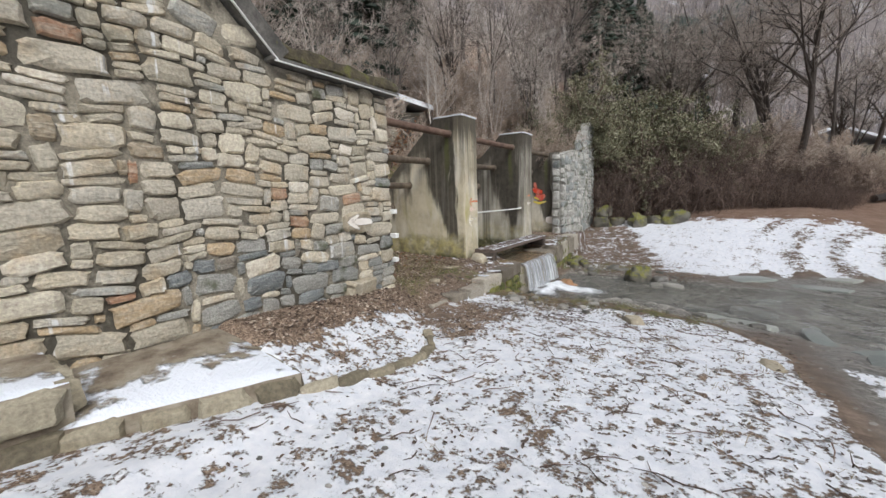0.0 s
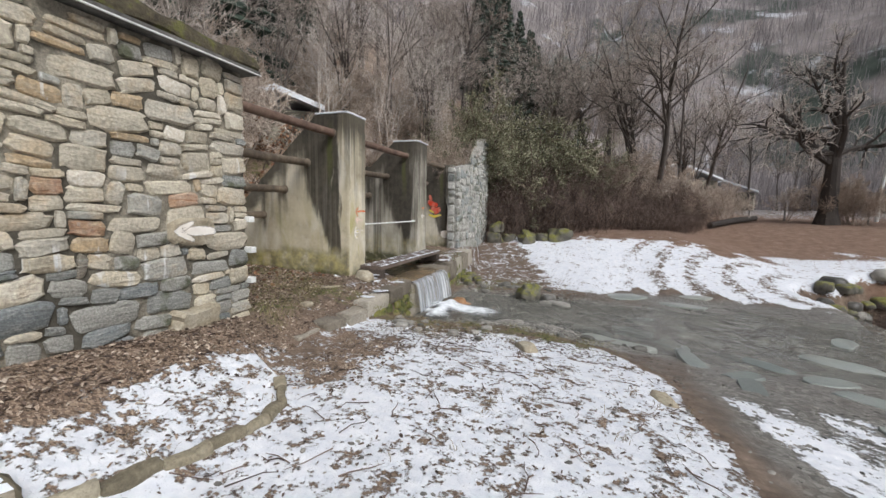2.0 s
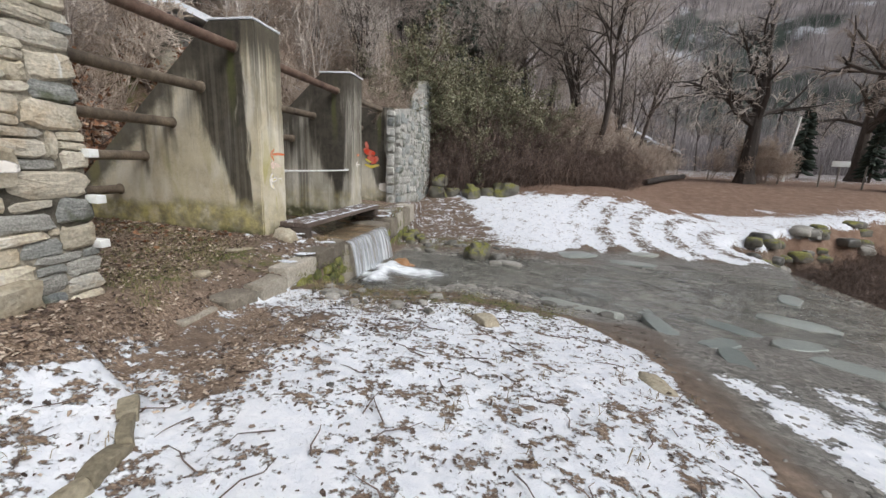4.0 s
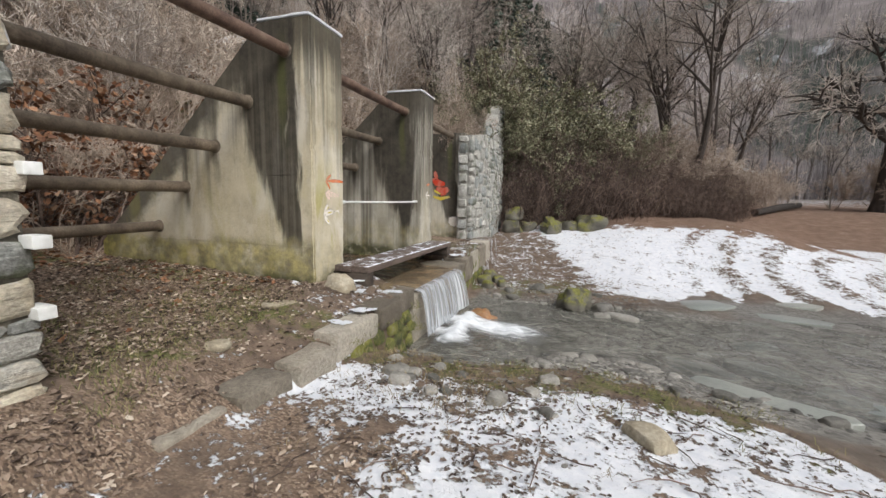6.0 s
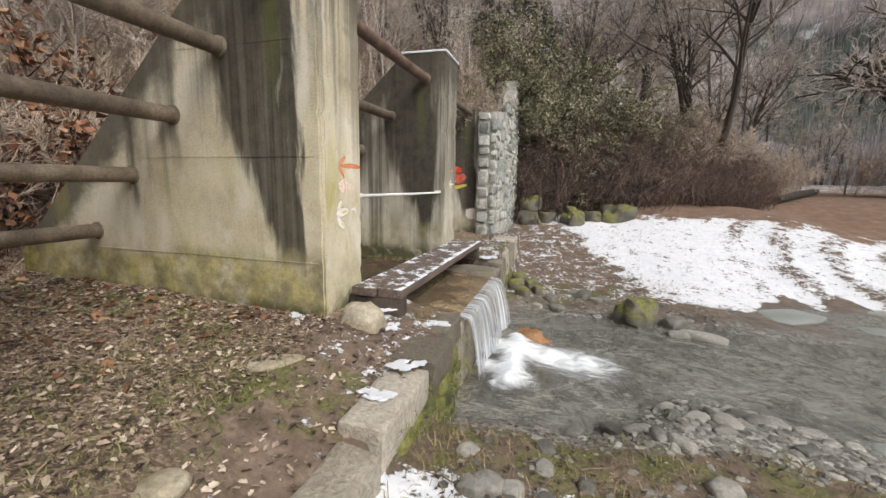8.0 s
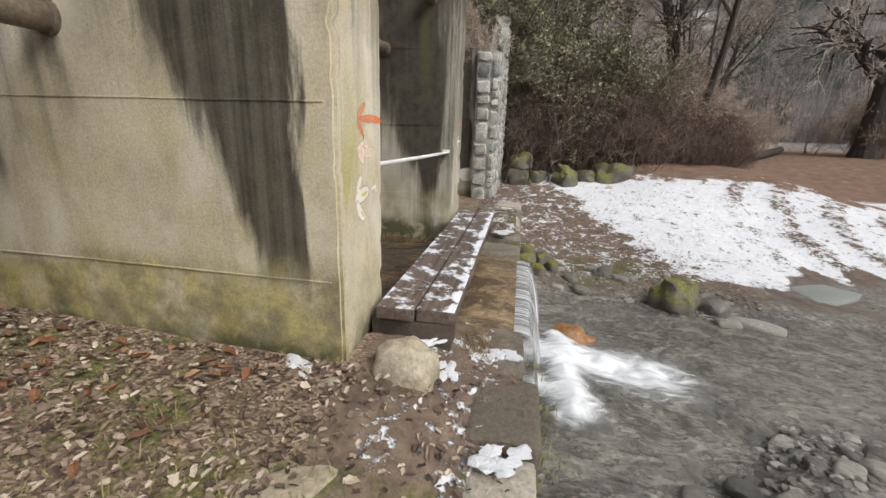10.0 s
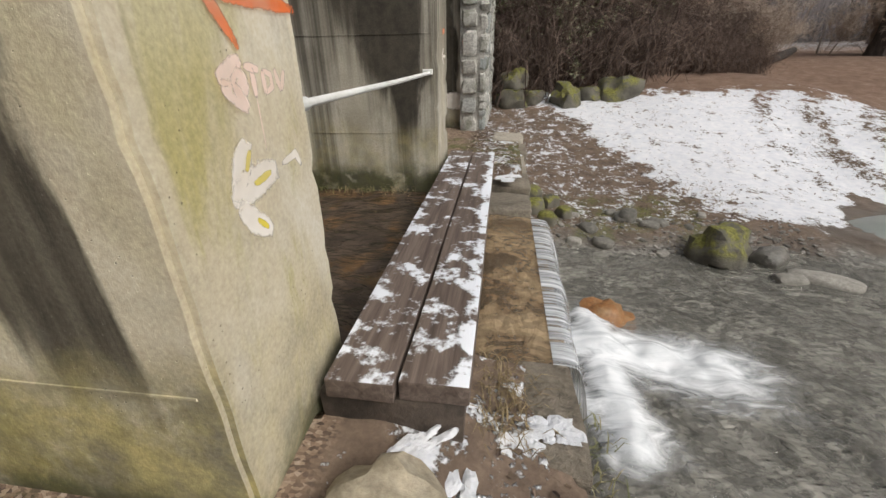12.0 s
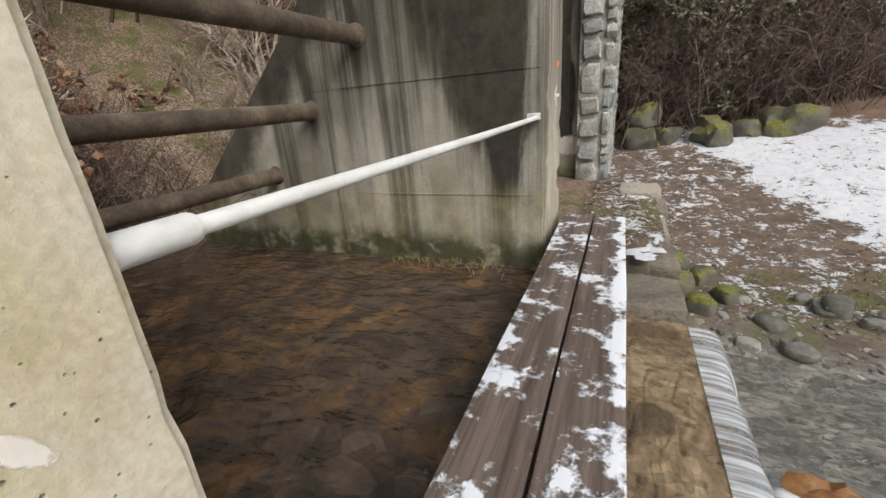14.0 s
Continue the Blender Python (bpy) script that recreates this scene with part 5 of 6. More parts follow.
lip = part("rake_lip", rough_box(-4.28, -4.252, -4.6, 0.02, -0.018, -0.003, 0.004), M["white_paint"], roof, "pale metal lip")
lip.matrix_basis = pose(0, 3.10, 3.53, -43, 0, 0)


# ---- waterfall ----
def mat_fall():
    n = Nodes("falling_water")
    f = n.noise(1.0, 4, 0.6, n.stretch(2, 42, 1.2), 0.25)
    g = n.noise(1.0, 4, 0.6, n.stretch(1.5, 9, 0.8), 0.3)
    k = n.math("ADD", n.math("MULTIPLY", f, 0.65), n.math("MULTIPLY", g, 0.45))
    c = n.ramp(k, [(0.40, (0.30, 0.32, 0.34)), (0.55, (0.52, 0.55, 0.58)), (0.70, (0.80, 0.83, 0.86))])
    return n.done(c, 0.2, f, 0.002, Alpha=n.span(k, 0.40, 0.68, 0.30, 0.92), IOR=1.33)


def mat_foam():
    n = Nodes("white_water")
    f = n.noise(1.0, 6, 0.62, n.stretch(2.4, 6.5, 3), 1.6)
    edge = n.attr("foam")
    f2 = n.noise(14, 5, 0.65, n.stretch(0.6, 1.4, 1), 0.8)
    a = n.span(n.math("ADD", n.math("ADD", n.math("MULTIPLY", f, 0.95), n.math("MULTIPLY", f2, 0.30)), edge), 0.80, 1.62)
    c = n.ramp(f, [(0.32, (0.60, 0.64, 0.66)), (0.6, (0.86, 0.88, 0.90))])
    return n.done(c, 0.95, f2, 0.002, Alpha=a)


M["fall"], M["foam"] = mat_fall(), mat_foam()


def fall_sheet():
    ny, ns = 120, 26
    verts, faces = [], []
    for i in range(ny + 1):
        y = mix(9.12, 11.15, i / ny)
        throw = 0.16 + 0.04 * float(fbm(y, 0, 3, 2, 5)) + 0.07 * (y - 9.1) / 2
        for k in range(ns + 1):
            f = k / ns
            x = -3.80 + 0.08 * min(f * 6, 1) + throw * f ** 0.75 + 0.02 * f * float(fbm(y, 0, 14, 2, 8))
            z = 0.205 - 0.01 * f - 0.74 * max(f - 0.06, 0) ** 1.7
            verts.append((x, y, z))
    for i in range(ny):
        for k in range(ns):
            a = i * (ns + 1) + k
            faces.append((a, a + 1, a + ns + 2, a + ns + 1))
    return pydata("water_fall", verts, faces)


fall = part("water_fall", fall_sheet(), M["fall"])
tagged(fall, "thin glassy sheet of water falling over the weir", "waterfall", kind="structure")


def foam_patch():
    n1, n2 = 90, 80
    x0, x1, y0, y1 = -3.7, -1.75, 8.85, 11.3
    verts, faces, vals = [], [], []
    for j in range(n2 + 1):
        for i in range(n1 + 1):
            x, y = mix(x0, x1, i / n1), mix(y0, y1, j / n2)
            core = math.exp(-((x + 3.26) / 0.20) ** 2) * float(smooth(8.95, 9.2, y)) * float(smooth(11.2, 10.4, y))
            jet = math.exp(-((y - (10.18 - 0.15 * (x + 3.3))) / (0.30 + 0.16 * max(x + 3.2, 0))) ** 2) * float(smooth(-1.6, -2.6, x))
            jet2 = 0.75 * math.exp(-((y - 9.55 + 0.5 * (x + 3.4)) / 0.22) ** 2) * float(smooth(-2.7, -3.2, x))
            v = max(core, jet, jet2)
            vals.append(v * 1.02)
            n3 = float(fbm(x, y, 5, 3, 12))
            verts.append((x, y, -0.538 + 0.05 * v * (0.8 + 1.3 * n3) + 0.07 * core))
    for j in range(n2):
        for i in range(n1):
            a = j * (n1 + 1) + i
            faces.append((a, a + 1, a + n1 + 2, a + n1 + 1))
    me = pydata("water_foam", verts, faces)
    at = me.attributes.new("foam", "FLOAT", "POINT")
    at.data.foreach_set("value", np.array(vals, np.float32))
    return me


foam = part("water_foam", foam_patch(), M["foam"])
tagged(foam, "white foam churning where the fall meets the stream", "foam", kind="structure")

# ---- rocks ----
M["rock"] = mat_plain("grey_rock", [(0.3, (0.12, 0.115, 0.10)), (0.5, (0.22, 0.21, 0.185)), (0.7, (0.34, 0.325, 0.29))], 3, 25, 0.8, 0.015, 0, use_random=True)
M["tan_rock"] = mat_plain("tan_boulder", [(0.3, (0.26, 0.22, 0.15)), (0.5, (0.38, 0.33, 0.24)), (0.7, (0.47, 0.43, 0.34))], 3, 25, 0.85, 0.012)
M["orange_rock"] = mat_plain("rust_stained_rock", [(0.3, (0.12, 0.05, 0.02)), (0.5, (0.30, 0.14, 0.05)), (0.7, (0.36, 0.24, 0.13))], 6, 25, 0.4, 0.012)
M["wet_rock"] = mat_plain("wet_dark_rock", [(0.3, (0.08, 0.077, 0.068)), (0.5, (0.17, 0.162, 0.142)), (0.7, (0.30, 0.285, 0.25))], 4, 25, 0.35, 0.012, 0, use_random=True)


def mat_mossrock():
    n = Nodes("moss_topped_rock")
    c = n.ramp(n.noise(4, 5), [(0.3, (0.06, 0.055, 0.045)), (0.6, (0.16, 0.15, 0.12))])
    f = n.math("MULTIPLY", n.span(n.up(), 0.1, 0.6), n.span(n.noise(5, 5, 0.65), 0.38, 0.55))
    c = n.blend(f, c, n.ramp(n.noise(30, 4), [(0.3, (0.07, 0.075, 0.014)), (0.7, (0.29, 0.28, 0.065))]))
    return n.done(c, 0.8, n.noise(30, 5, 0.7), 0.02)


M["mossrock"] = mat_mossrock()


def rock(name, label, x, y, z, sx, sy, sz, seed, material, turn=0.0, group="", rough=0.22, cut=0.74):
    ob = part(name, boulder(sx, sy, sz, seed, rough, cut=cut), material)
    ob.matrix_basis = pose(x, y, z, 0, 0, turn)
    return tagged(ob, label, "rock", group)


rock("boulder", "pale tan boulder beside the end of the footbridge", -4.40, 8.16, 0.31, 0.215, 0.17, 0.28, 33, M["tan_rock"], 10, rough=0.36, cut=0.9)
rock("stone", "half-buried tan stone before the buttress", -4.72, 7.93, 0.33, 0.13, 0.11, 0.12, 5, M["tan_rock"], 30)
rock("flat_stone", "flat tan stone sunk into the path", -4.66, 7.42, 0.335, 0.30, 0.22, 0.055, 7, M["tan_rock"], 60)
rock("flat_stone", "small pale stone sunk into the leaves", -4.36, 6.26, 0.26, 0.13, 0.10, 0.07, 8, M["tan_rock"], 20)
rock("mossy_rock", "dark rock with a bright moss top in the stream", -1.52, 12.08, -0.66, 0.36, 0.28, 0.52, 11, M["mossrock"], 15, rough=0.45, cut=0.92)
rock("rock", "smooth wet rock beside the mossy rock", -1.02, 12.05, -0.64, 0.25, 0.20, 0.27, 12, M["wet_rock"], 40, "stream rocks")
rock("rock", "long flat pale rock at the water edge", -0.72, 11.62, -0.62, 0.36, 0.16, 0.16, 13, M["rock"], -30, "stream rocks")
rock("rock", "flat grey rock at the water edge", -1.05, 11.60, -0.62, 0.2, 0.13, 0.15, 14, M["rock"], 10, "stream rocks")
rock("rust_rock", "orange rust-stained rock under the waterfall", -3.08, 10.72, -0.68, 0.24, 0.16, 0.29, 15, M["orange_rock"], 10, rough=0.5, cut=0.95)
rock("rock", "pale angular stone on the far bank", -2.35, 12.95, -0.46, 0.22, 0.15, 0.17, 16, M["rock"], 70, "stream rocks")
rock("bank_stone", "tan stone with snow round it by the road edge", 0.72, 5.75, -0.30, 0.14, 0.36, 0.16, 17, M["tan_rock"], 12)
rock("bank_stone", "rough tan stone at the edge of the snow", -0.95, 6.98, -0.30, 0.15, 0.26, 0.20, 18, M["tan_rock"], 35)
rock("bank_stone", "flat mossy tan stone by the stream", -0.95, 8.35, -0.56, 0.34, 0.24, 0.16, 19, M["tan_rock"], 20)
for k, (x, y, s) in enumerate(((-3.9, 18.7, 0.5), (-3.35, 19.0, 0.42), (-2.55, 18.9, 0.58), (-1.9, 19.2, 0.42), (-1.15, 19.2, 0.62))):
    rock("mossy_rock", "rounded moss-capped rock at the foot of the brambles", x, y, float(height(x, y)) - 0.1, s * 0.85, s * 0.65, s * 1.0, 21 + k, M["mossrock"], 50 * k, "rocks under the brambles", 0.5, 0.95)
rock("mossy_rock", "moss-capped rock stacked on another", -3.85, 18.7, float(height(-3.85, 18.7)) + 0.42, 0.36, 0.30, 0.45, 27, M["mossrock"], 15, "rocks under the brambles", 0.5, 0.95)
for k, (x, y, s) in enumerate(((-3.62, 13.1, 0.2), (-3.35, 13.4, 0.17), (-3.6, 13.6, 0.22), (-3.2, 13.0, 0.15), (-3.45, 12.7, 0.16))):
    rock("mossy_rock", "mossy stone of the tumbled bank beside the path", x, y, float(height(x, y)) - 0.05, s, s * 0.8, s * 1.5, 61 + k, M["mossrock"], 40 * k, "mossy stones of the bank")
r = random.Random(13)
for k in range(90):
    x, y = (r.uniform(-2.6, 0.9), r.uniform(8.15, 9.75)) if k < 46 else (r.uniform(-1.9, -0.2), r.uniform(9.0, 10.0))
    s = r.uniform(0.05, 0.17)
    z = float(height(x, y))
    rock("stream_stone", "flat grey stone on the wet gravel bank", x, y, z - 0.02, s, s * r.uniform(0.5, 0.8), s * r.uniform(0.25, 0.45) + 0.03, 100 + k, M["wet_rock"] if k % 3 else M["rock"], r.uniform(0, 180), "stones on the gravel")
for k in range(26):
    x, y = r.uniform(-3.5, -0.3), r.uniform(11.75, 13.2)
    s = r.uniform(0.06, 0.16)
    rock("stream_stone", "loose stone on the far bank", x, y, float(height(x, y)) - 0.03, s, s * r.uniform(0.6, 0.9), s * 0.8, 170 + k, M["rock"], r.uniform(0, 180), "stones on the far bank")
for k in range(16):
    x, y = r.uniform(-3.45, -1.6), r.uniform(6.9, 7.9)
    s = r.uniform(0.06, 0.13)
    rock("bank_stone", "grey stone among dead grass below the kerb", x, y, float(height(x, y)) - 0.02, s, s * 0.8, s * 0.9, 210 + k, M["rock"], r.uniform(0, 180), "stones below the kerb")


# flagstones of the ford
def flag(cx, cy, length, width, angle, seed, z=None):
    q = random.Random(seed)
    bm = bmesh.new()
    n = 14
    ring = []
    for k in range(n):
        a = 2 * math.pi * k / n
        ring.append((math.copysign(abs(math.cos(a)) ** 0.7, math.cos(a)) * length / 2 * q.uniform(0.8, 1.05), math.copysign(abs(math.sin(a)) ** 0.7, math.sin(a)) * width / 2 * q.uniform(0.75, 1.1)))
    lo = [bm.verts.new((x, y, -0.12)) for x, y in ring]
    hi = [bm.verts.new((x, y, 0.0)) for x, y in ring]
    top = [bm.verts.new((x * 0.96, y * 0.94, 0.012)) for x, y in ring]
    for a, b in ((lo, hi), (hi, top)):
        for k in range(n):
            bm.faces.new((a[k], a[(k + 1) % n], b[(k + 1) % n], b[k]))
    bm.faces.new(top)
    ob = part("flagstone", bm, M["flag"])
    zz = max(float(height(cx, cy)), -0.60) + 0.022 if z is None else z
    ob.matrix_basis = pose(cx, cy, zz, q.uniform(-1, 1), q.uniform(-1.5, 1), angle)
    return tagged(ob, "smooth wet grey-green flagstone let into the ford", "flagstone", "flagstones of the ford")


M["flag"] = mat_plain("wet_grey_green_slab", [(0.3, (0.17, 0.19, 0.175)), (0.5, (0.25, 0.275, 0.255)), (0.7, (0.33, 0.345, 0.31))], 1.5, 25, 0.28, 0.004, 0, use_random=True, over=0.25)
for k, f in enumerate(((1.42, 9.2, 0.75, 0.42, 120), (1.52, 8.0, 1.5, 0.28, 95), (2.55, 8.75, 1.15, 0.40, -42), (0.98, 13.1, 1.3, 0.75, 35), (2.3, 12.7, 1.2, 0.5, -20), (0.25, 9.0, 0.85, 0.4, -25), (-0.1, 9.75, 0.5, 0.22, -40),
                       (0.25, 9.55, 0.55, 0.25, -50), (3.3, 7.2, 0.9, 0.4, -35), (2.9, 5.9, 0.8, 0.35, 100), (1.9, 6.9, 0.7, 0.3, 80), (3.9, 9.2, 1.1, 0.5, -30), (2.9, 13.9, 0.9, 0.45, 10), (0.65, 8.45, 0.9, 0.35, -20), (4.6, 10.6, 0.9, 0.4, 60), (1.11, 10.94, 0.7, 0.35, 20), (0.86, 9.9, 0.9, 0.4, -30), (2.0, 7.5, 0.6, 0.3, 30), (3.2, 8.0, 0.7, 0.4, 10))):
    flag(*f, 300 + k)

# stones of the eroded bank below the ford
for k in range(90):
    u = r.random() ** 1.5
    d = r.uniform(0.05, 1.25)
    x, y = 6.5 + u * 8 + d * 0.62, 16.5 + u * 6.36 - d * 0.78
    s = r.uniform(0.18, 0.5)
    rock("bank_rock", "brown stone in the eroded stream bank", x, y, float(height(x, y)) - 0.12, s, s * 0.8, s * 0.8, 400 + k, M["mossrock"] if k % 2 == 0 else M["wet_rock"], r.uniform(0, 180), "stones of the eroded bank")

# ---- painted white bar and graffiti ----
bar = thing("guard_bar", "white-painted steel guard bar between the buttresses", "railing", at=(-4.835, 8.83, 1.475))
part("sleeve", pydata("sleeve", *tube([(0, -0.02, 0.0), (0, 0.13, 0.0), (0, 0.14, 0.0)], [0.025, 0.025, 0.021], 16)), M["white_paint"], bar)
part("rod", pydata("rod", *tube([(0, 0.12, 0.0), (0, 1.5, -0.004), (0, 2.88, 0.0)], [0.0165, 0.0165, 0.0165], 14)), M["white_paint"], bar)
part("bracket", rough_box(-0.06, 0.03, 2.80, 2.865, -0.012, 0.035, 0.005), M["white_paint"], bar)


def paint_mat(name, colour, thin=0.35):
    n = Nodes(name)
    f = n.noise(26, 5, 0.7)
    return n.done(n.blend(n.span(n.noise(5, 4), 0.35, 0.7, 0, 0.4), colour, (0.55, 0.50, 0.40)), 0.8, f, 0.002, Alpha=n.span(n.math("ADD", n.math("ADD", n.math("MULTIPLY", n.math("SUBTRACT", f, 0.5), 0.9), n.math("MULTIPLY", n.math("SUBTRACT", n.noise(60, 4), 0.5), 0.7)), n.math("SUBTRACT", n.attr("spray"), thin * 0.3)), 0.12, 0.62, 0.0, 0.96))


M["orange"] = paint_mat("orange_spray", (0.80, 0.17, 0.03), 0.1)
M["white_spray"] = paint_mat("white_spray", (0.92, 0.88, 0.82), -0.4)
M["pink_spray"] = paint_mat("pink_spray", (0.90, 0.72, 0.63), -0.4)
M["yellow"] = paint_mat("yellow_spray", (0.75, 0.62, 0.05), 0.1)
M["red_spray"] = paint_mat("red_spray", (0.70, 0.06, 0.02), 0.1)


def strokes(name, label, material, lines, place, group="", width=0.03):
    """Spray marks: flat bands along lines of (along, up), laid by place(along, up)."""
    st, spray = ([], []), []
    for line in lines:
        w = line[0]
        pts = [Vector(p) for p in line[1:]]
        fine = []
        for a, b in zip(pts, pts[1:]):
            for k in range(6):
                fine.append(a.lerp(b, k / 6))
        fine.append(pts[-1])
        for i, p in enumerate(fine):
            d = fine[min(i + 1, len(fine) - 1)] - fine[max(i - 1, 0)]
            nrm = Vector((-d.y, d.x)).normalized()
            f = i / (len(fine) - 1)
            ww = w * (0.55 + 0.45 * math.sin(math.pi * min(max(f, 0.06), 0.94))) / 2
            tail = min(1.0, 5 * f + 0.25, 5 * (1 - f) + 0.25)
            for side, v in ((1.25, 0.0), (0.6, 0.8 * tail), (-0.6, 0.8 * tail), (-1.25, 0.0)):
                st[0].append(place(*(p + nrm * ww * side)))
                spray.append(v)
            if i:
                n0 = len(st[0])
                for j in range(3):
                    st[1].append((n0 - 8 + j, n0 - 7 + j, n0 - 3 + j, n0 - 4 + j))
    me = pydata(name, *st)
    me.attributes.new("spray", "FLOAT", "POINT").data.foreach_set("value", np.array(spray, np.float32))
    ob = part(name, me, material)
    ob.visible_shadow = False
    return tagged(ob, label, "graffiti", group)


def on_pier(y, z):
    return Vector((-4.766 + (0.0494 * (8.835 - y) if y < 9 else 0), y, z))


strokes("painted_arrow", "orange spray-painted arrow on the concrete", M["orange"],
        [(0.045, (8.84, 1.76), (8.62, 1.765), (8.40, 1.755)), (0.045, (8.51, 1.85), (8.42, 1.79), (8.39, 1.75), (8.48, 1.65))], on_pier, "painted trail marks")
strokes("painted_triangle", "pale pink painted arrowhead on the concrete", M["pink_spray"],
        [(0.05, (8.36, 1.585), (8.42, 1.60), (8.47, 1.63)), (0.05, (8.37, 1.575), (8.42, 1.55), (8.47, 1.51)), (0.07, (8.43, 1.60), (8.45, 1.57), (8.45, 1.54))], on_pier, "painted trail marks")
strokes("painted_letter", "pale pink painted letter T on the concrete", M["pink_spray"], [(0.022, (8.48, 1.612), (8.55, 1.60)), (0.024, (8.515, 1.605), (8.515, 1.535)), (0.006, (8.515, 1.54), (8.512, 1.40))], on_pier, "painted letters")
strokes("painted_letter", "pale pink painted letter D on the concrete", M["pink_spray"], [(0.022, (8.568, 1.60), (8.568, 1.54)), (0.02, (8.566, 1.60), (8.61, 1.585), (8.61, 1.555), (8.566, 1.54))], on_pier, "painted letters")
strokes("painted_letter", "pale pink painted letter V on the concrete", M["pink_spray"], [(0.022, (8.635, 1.60), (8.66, 1.54)), (0.022, (8.66, 1.54), (8.695, 1.595))], on_pier, "painted letters")
strokes("painted_leaf_arrow", "white three-pronged painted arrow on the concrete", M["white_spray"],
        [(0.07, (8.33, 1.31), (8.38, 1.39), (8.425, 1.445)), (0.085, (8.31, 1.315), (8.42, 1.335), (8.55, 1.345)), (0.065, (8.33, 1.30), (8.39, 1.235), (8.46, 1.185)), (0.025, (8.58, 1.345), (8.68, 1.355), (8.71, 1.31))], on_pier, "painted trail marks")
for vein in ((0.020, (8.39, 1.37), (8.425, 1.42)), (0.022, (8.41, 1.332), (8.51, 1.342)), (0.020, (8.39, 1.245), (8.44, 1.20))):
    strokes("painted_leaf_vein", "yellow stroke inside the white painted arrow", M["yellow"], [vein], lambda y, z: on_pier(y, z) + Vector((0.003, 0, 0)), "painted trail marks")
strokes("painted_arrow", "small faded white arrow on the concrete", M["white_spray"], [(0.03, (12.35, 1.62), (12.1, 1.62)), (0.03, (12.2, 1.70), (12.08, 1.62), (12.2, 1.54))], on_pier, "painted trail marks")
strokes("painted_mark", "faded orange paint mark on the concrete", M["orange"], [(0.06, (12.12, 1.84), (12.3, 1.87))], on_pier, "painted trail marks")


def on_return(x, z):
    return Vector((x, 14.894, z))


strokes("wall_graffiti", "red and orange graffiti flame on the dark wall", M["red_spray"], [(0.22, (-5.65, 2.15), (-5.5, 2.0), (-5.25, 1.95)), (0.25, (-5.55, 1.9), (-5.35, 1.75), (-5.15, 1.85)), (0.12, (-5.6, 2.35), (-5.52, 2.1))], on_return, "graffiti on the dark wall")
strokes("wall_graffiti", "yellow base of the graffiti on the dark wall", M["yellow"], [(0.10, (-5.65, 1.62), (-5.4, 1.55), (-5.1, 1.62)), (0.07, (-5.62, 1.8), (-5.4, 1.68))], lambda x, z: Vector((x, 14.891, z)), "graffiti on the dark wall")
strokes("wall_patch", "white paint patch low on the dark wall", M["white_spray"], [(0.28, (-5.15, 0.92), (-4.78, 0.90))], on_return)


def on_hut(y, z):
    return Vector((-4.335 + 0.01 * math.sin(y * 9), y, z))


way_stone = part("way_stone", pydata("way_stone", *stone_block(0.62, 0.30, 0.06, 777, 18)), M["tan_rock"])
way_stone.location, way_stone.scale = (-4.365, 4.33, 1.55), (0.5, 1, 1)
tagged(way_stone, "smooth oval stone with a painted arrow in the wall", "stone", "")
strokes("painted_arrow", "white painted arrow on a stone of the hut", M["white_spray"], [(0.10, (4.58, 1.55), (4.15, 1.565)), (0.07, (4.30, 1.66), (4.10, 1.565), (4.30, 1.45))], lambda y, z: Vector((-4.312, y, z)), "painted trail marks")
corner_stone = part("corner_stone", pydata("corner_stone", *stone_block(0.66, 0.42, 0.10, 778, 16)), M["tan_rock"])
corner_stone.location = (-4.37, 4.32, 0.50)
tagged(corner_stone, "large pinkish stone at the foot of the hut", "stone")


# ---- leaves, grass, pebbles, twigs ----
def ground_z(x, y):
    """The height of the ground mesh, bumps included."""
    i = int(np.clip(np.searchsorted(gx, x) - 1, 0, len(gx) - 2))
    j = int(np.clip(np.searchsorted(gy, y) - 1, 0, len(gy) - 2))
    u, v = (x - gx[i]) / (gx[i + 1] - gx[i]), (y - gy[j]) / (gy[j + 1] - gy[j])
    return float(mix(mix(GZ[j, i], GZ[j, i + 1], u), mix(GZ[j + 1, i], GZ[j + 1, i + 1], u), v))


def leaf_bed(name, label, seed, spots, material, big=0.055):
    """spots: (count, x0, x1, y0, y1)."""
    q = random.Random(seed)
    st = ([], [])
    for count, x0, x1, y0, y1 in spots:
        for _ in range(count):
            x, y = q.uniform(x0, x1), q.uniform(y0, y1)
            s = big * q.uniform(0.5, 1.35)
            z = ground_z(x, y) + q.uniform(0.002, 0.02)
            a = q.uniform(0, 6.283)
            t = Vector((math.cos(a), math.sin(a), q.gauss(0, 0.25))) * s
            b = Vector((-math.sin(a), math.cos(a), q.gauss(0, 0.3))) * s * q.uniform(0.22, 0.42)
            c = Vector((x, y, z))
            lift = Vector((0, 0, s * q.uniform(0.05, 0.3)))
            n0 = len(st[0])
            w1, w2 = q.uniform(0.6, 1.0), q.uniform(0.5, 0.9)
            st[0].extend([c - t * 0.5, c - t * 0.22 + b * w2 + lift, c + b * 0.62 + lift * 0.7, c + t * 0.22 + b * w1 + lift, c + t * 0.5 + lift * 0.4,
                          c + t * 0.25 - b * w2 + lift, c - b * 0.6 + lift * 0.8, c - t * 0.2 - b * w1 + lift, c])
            st[1].extend([(n0 + 8, n0 + (k + 1) % 8, n0 + k) for k in range(8)])
    ob = part(name, pydata(name, *st), material, smooth_shade=False)
    return tagged(ob, label, "leaves", kind="stuff")


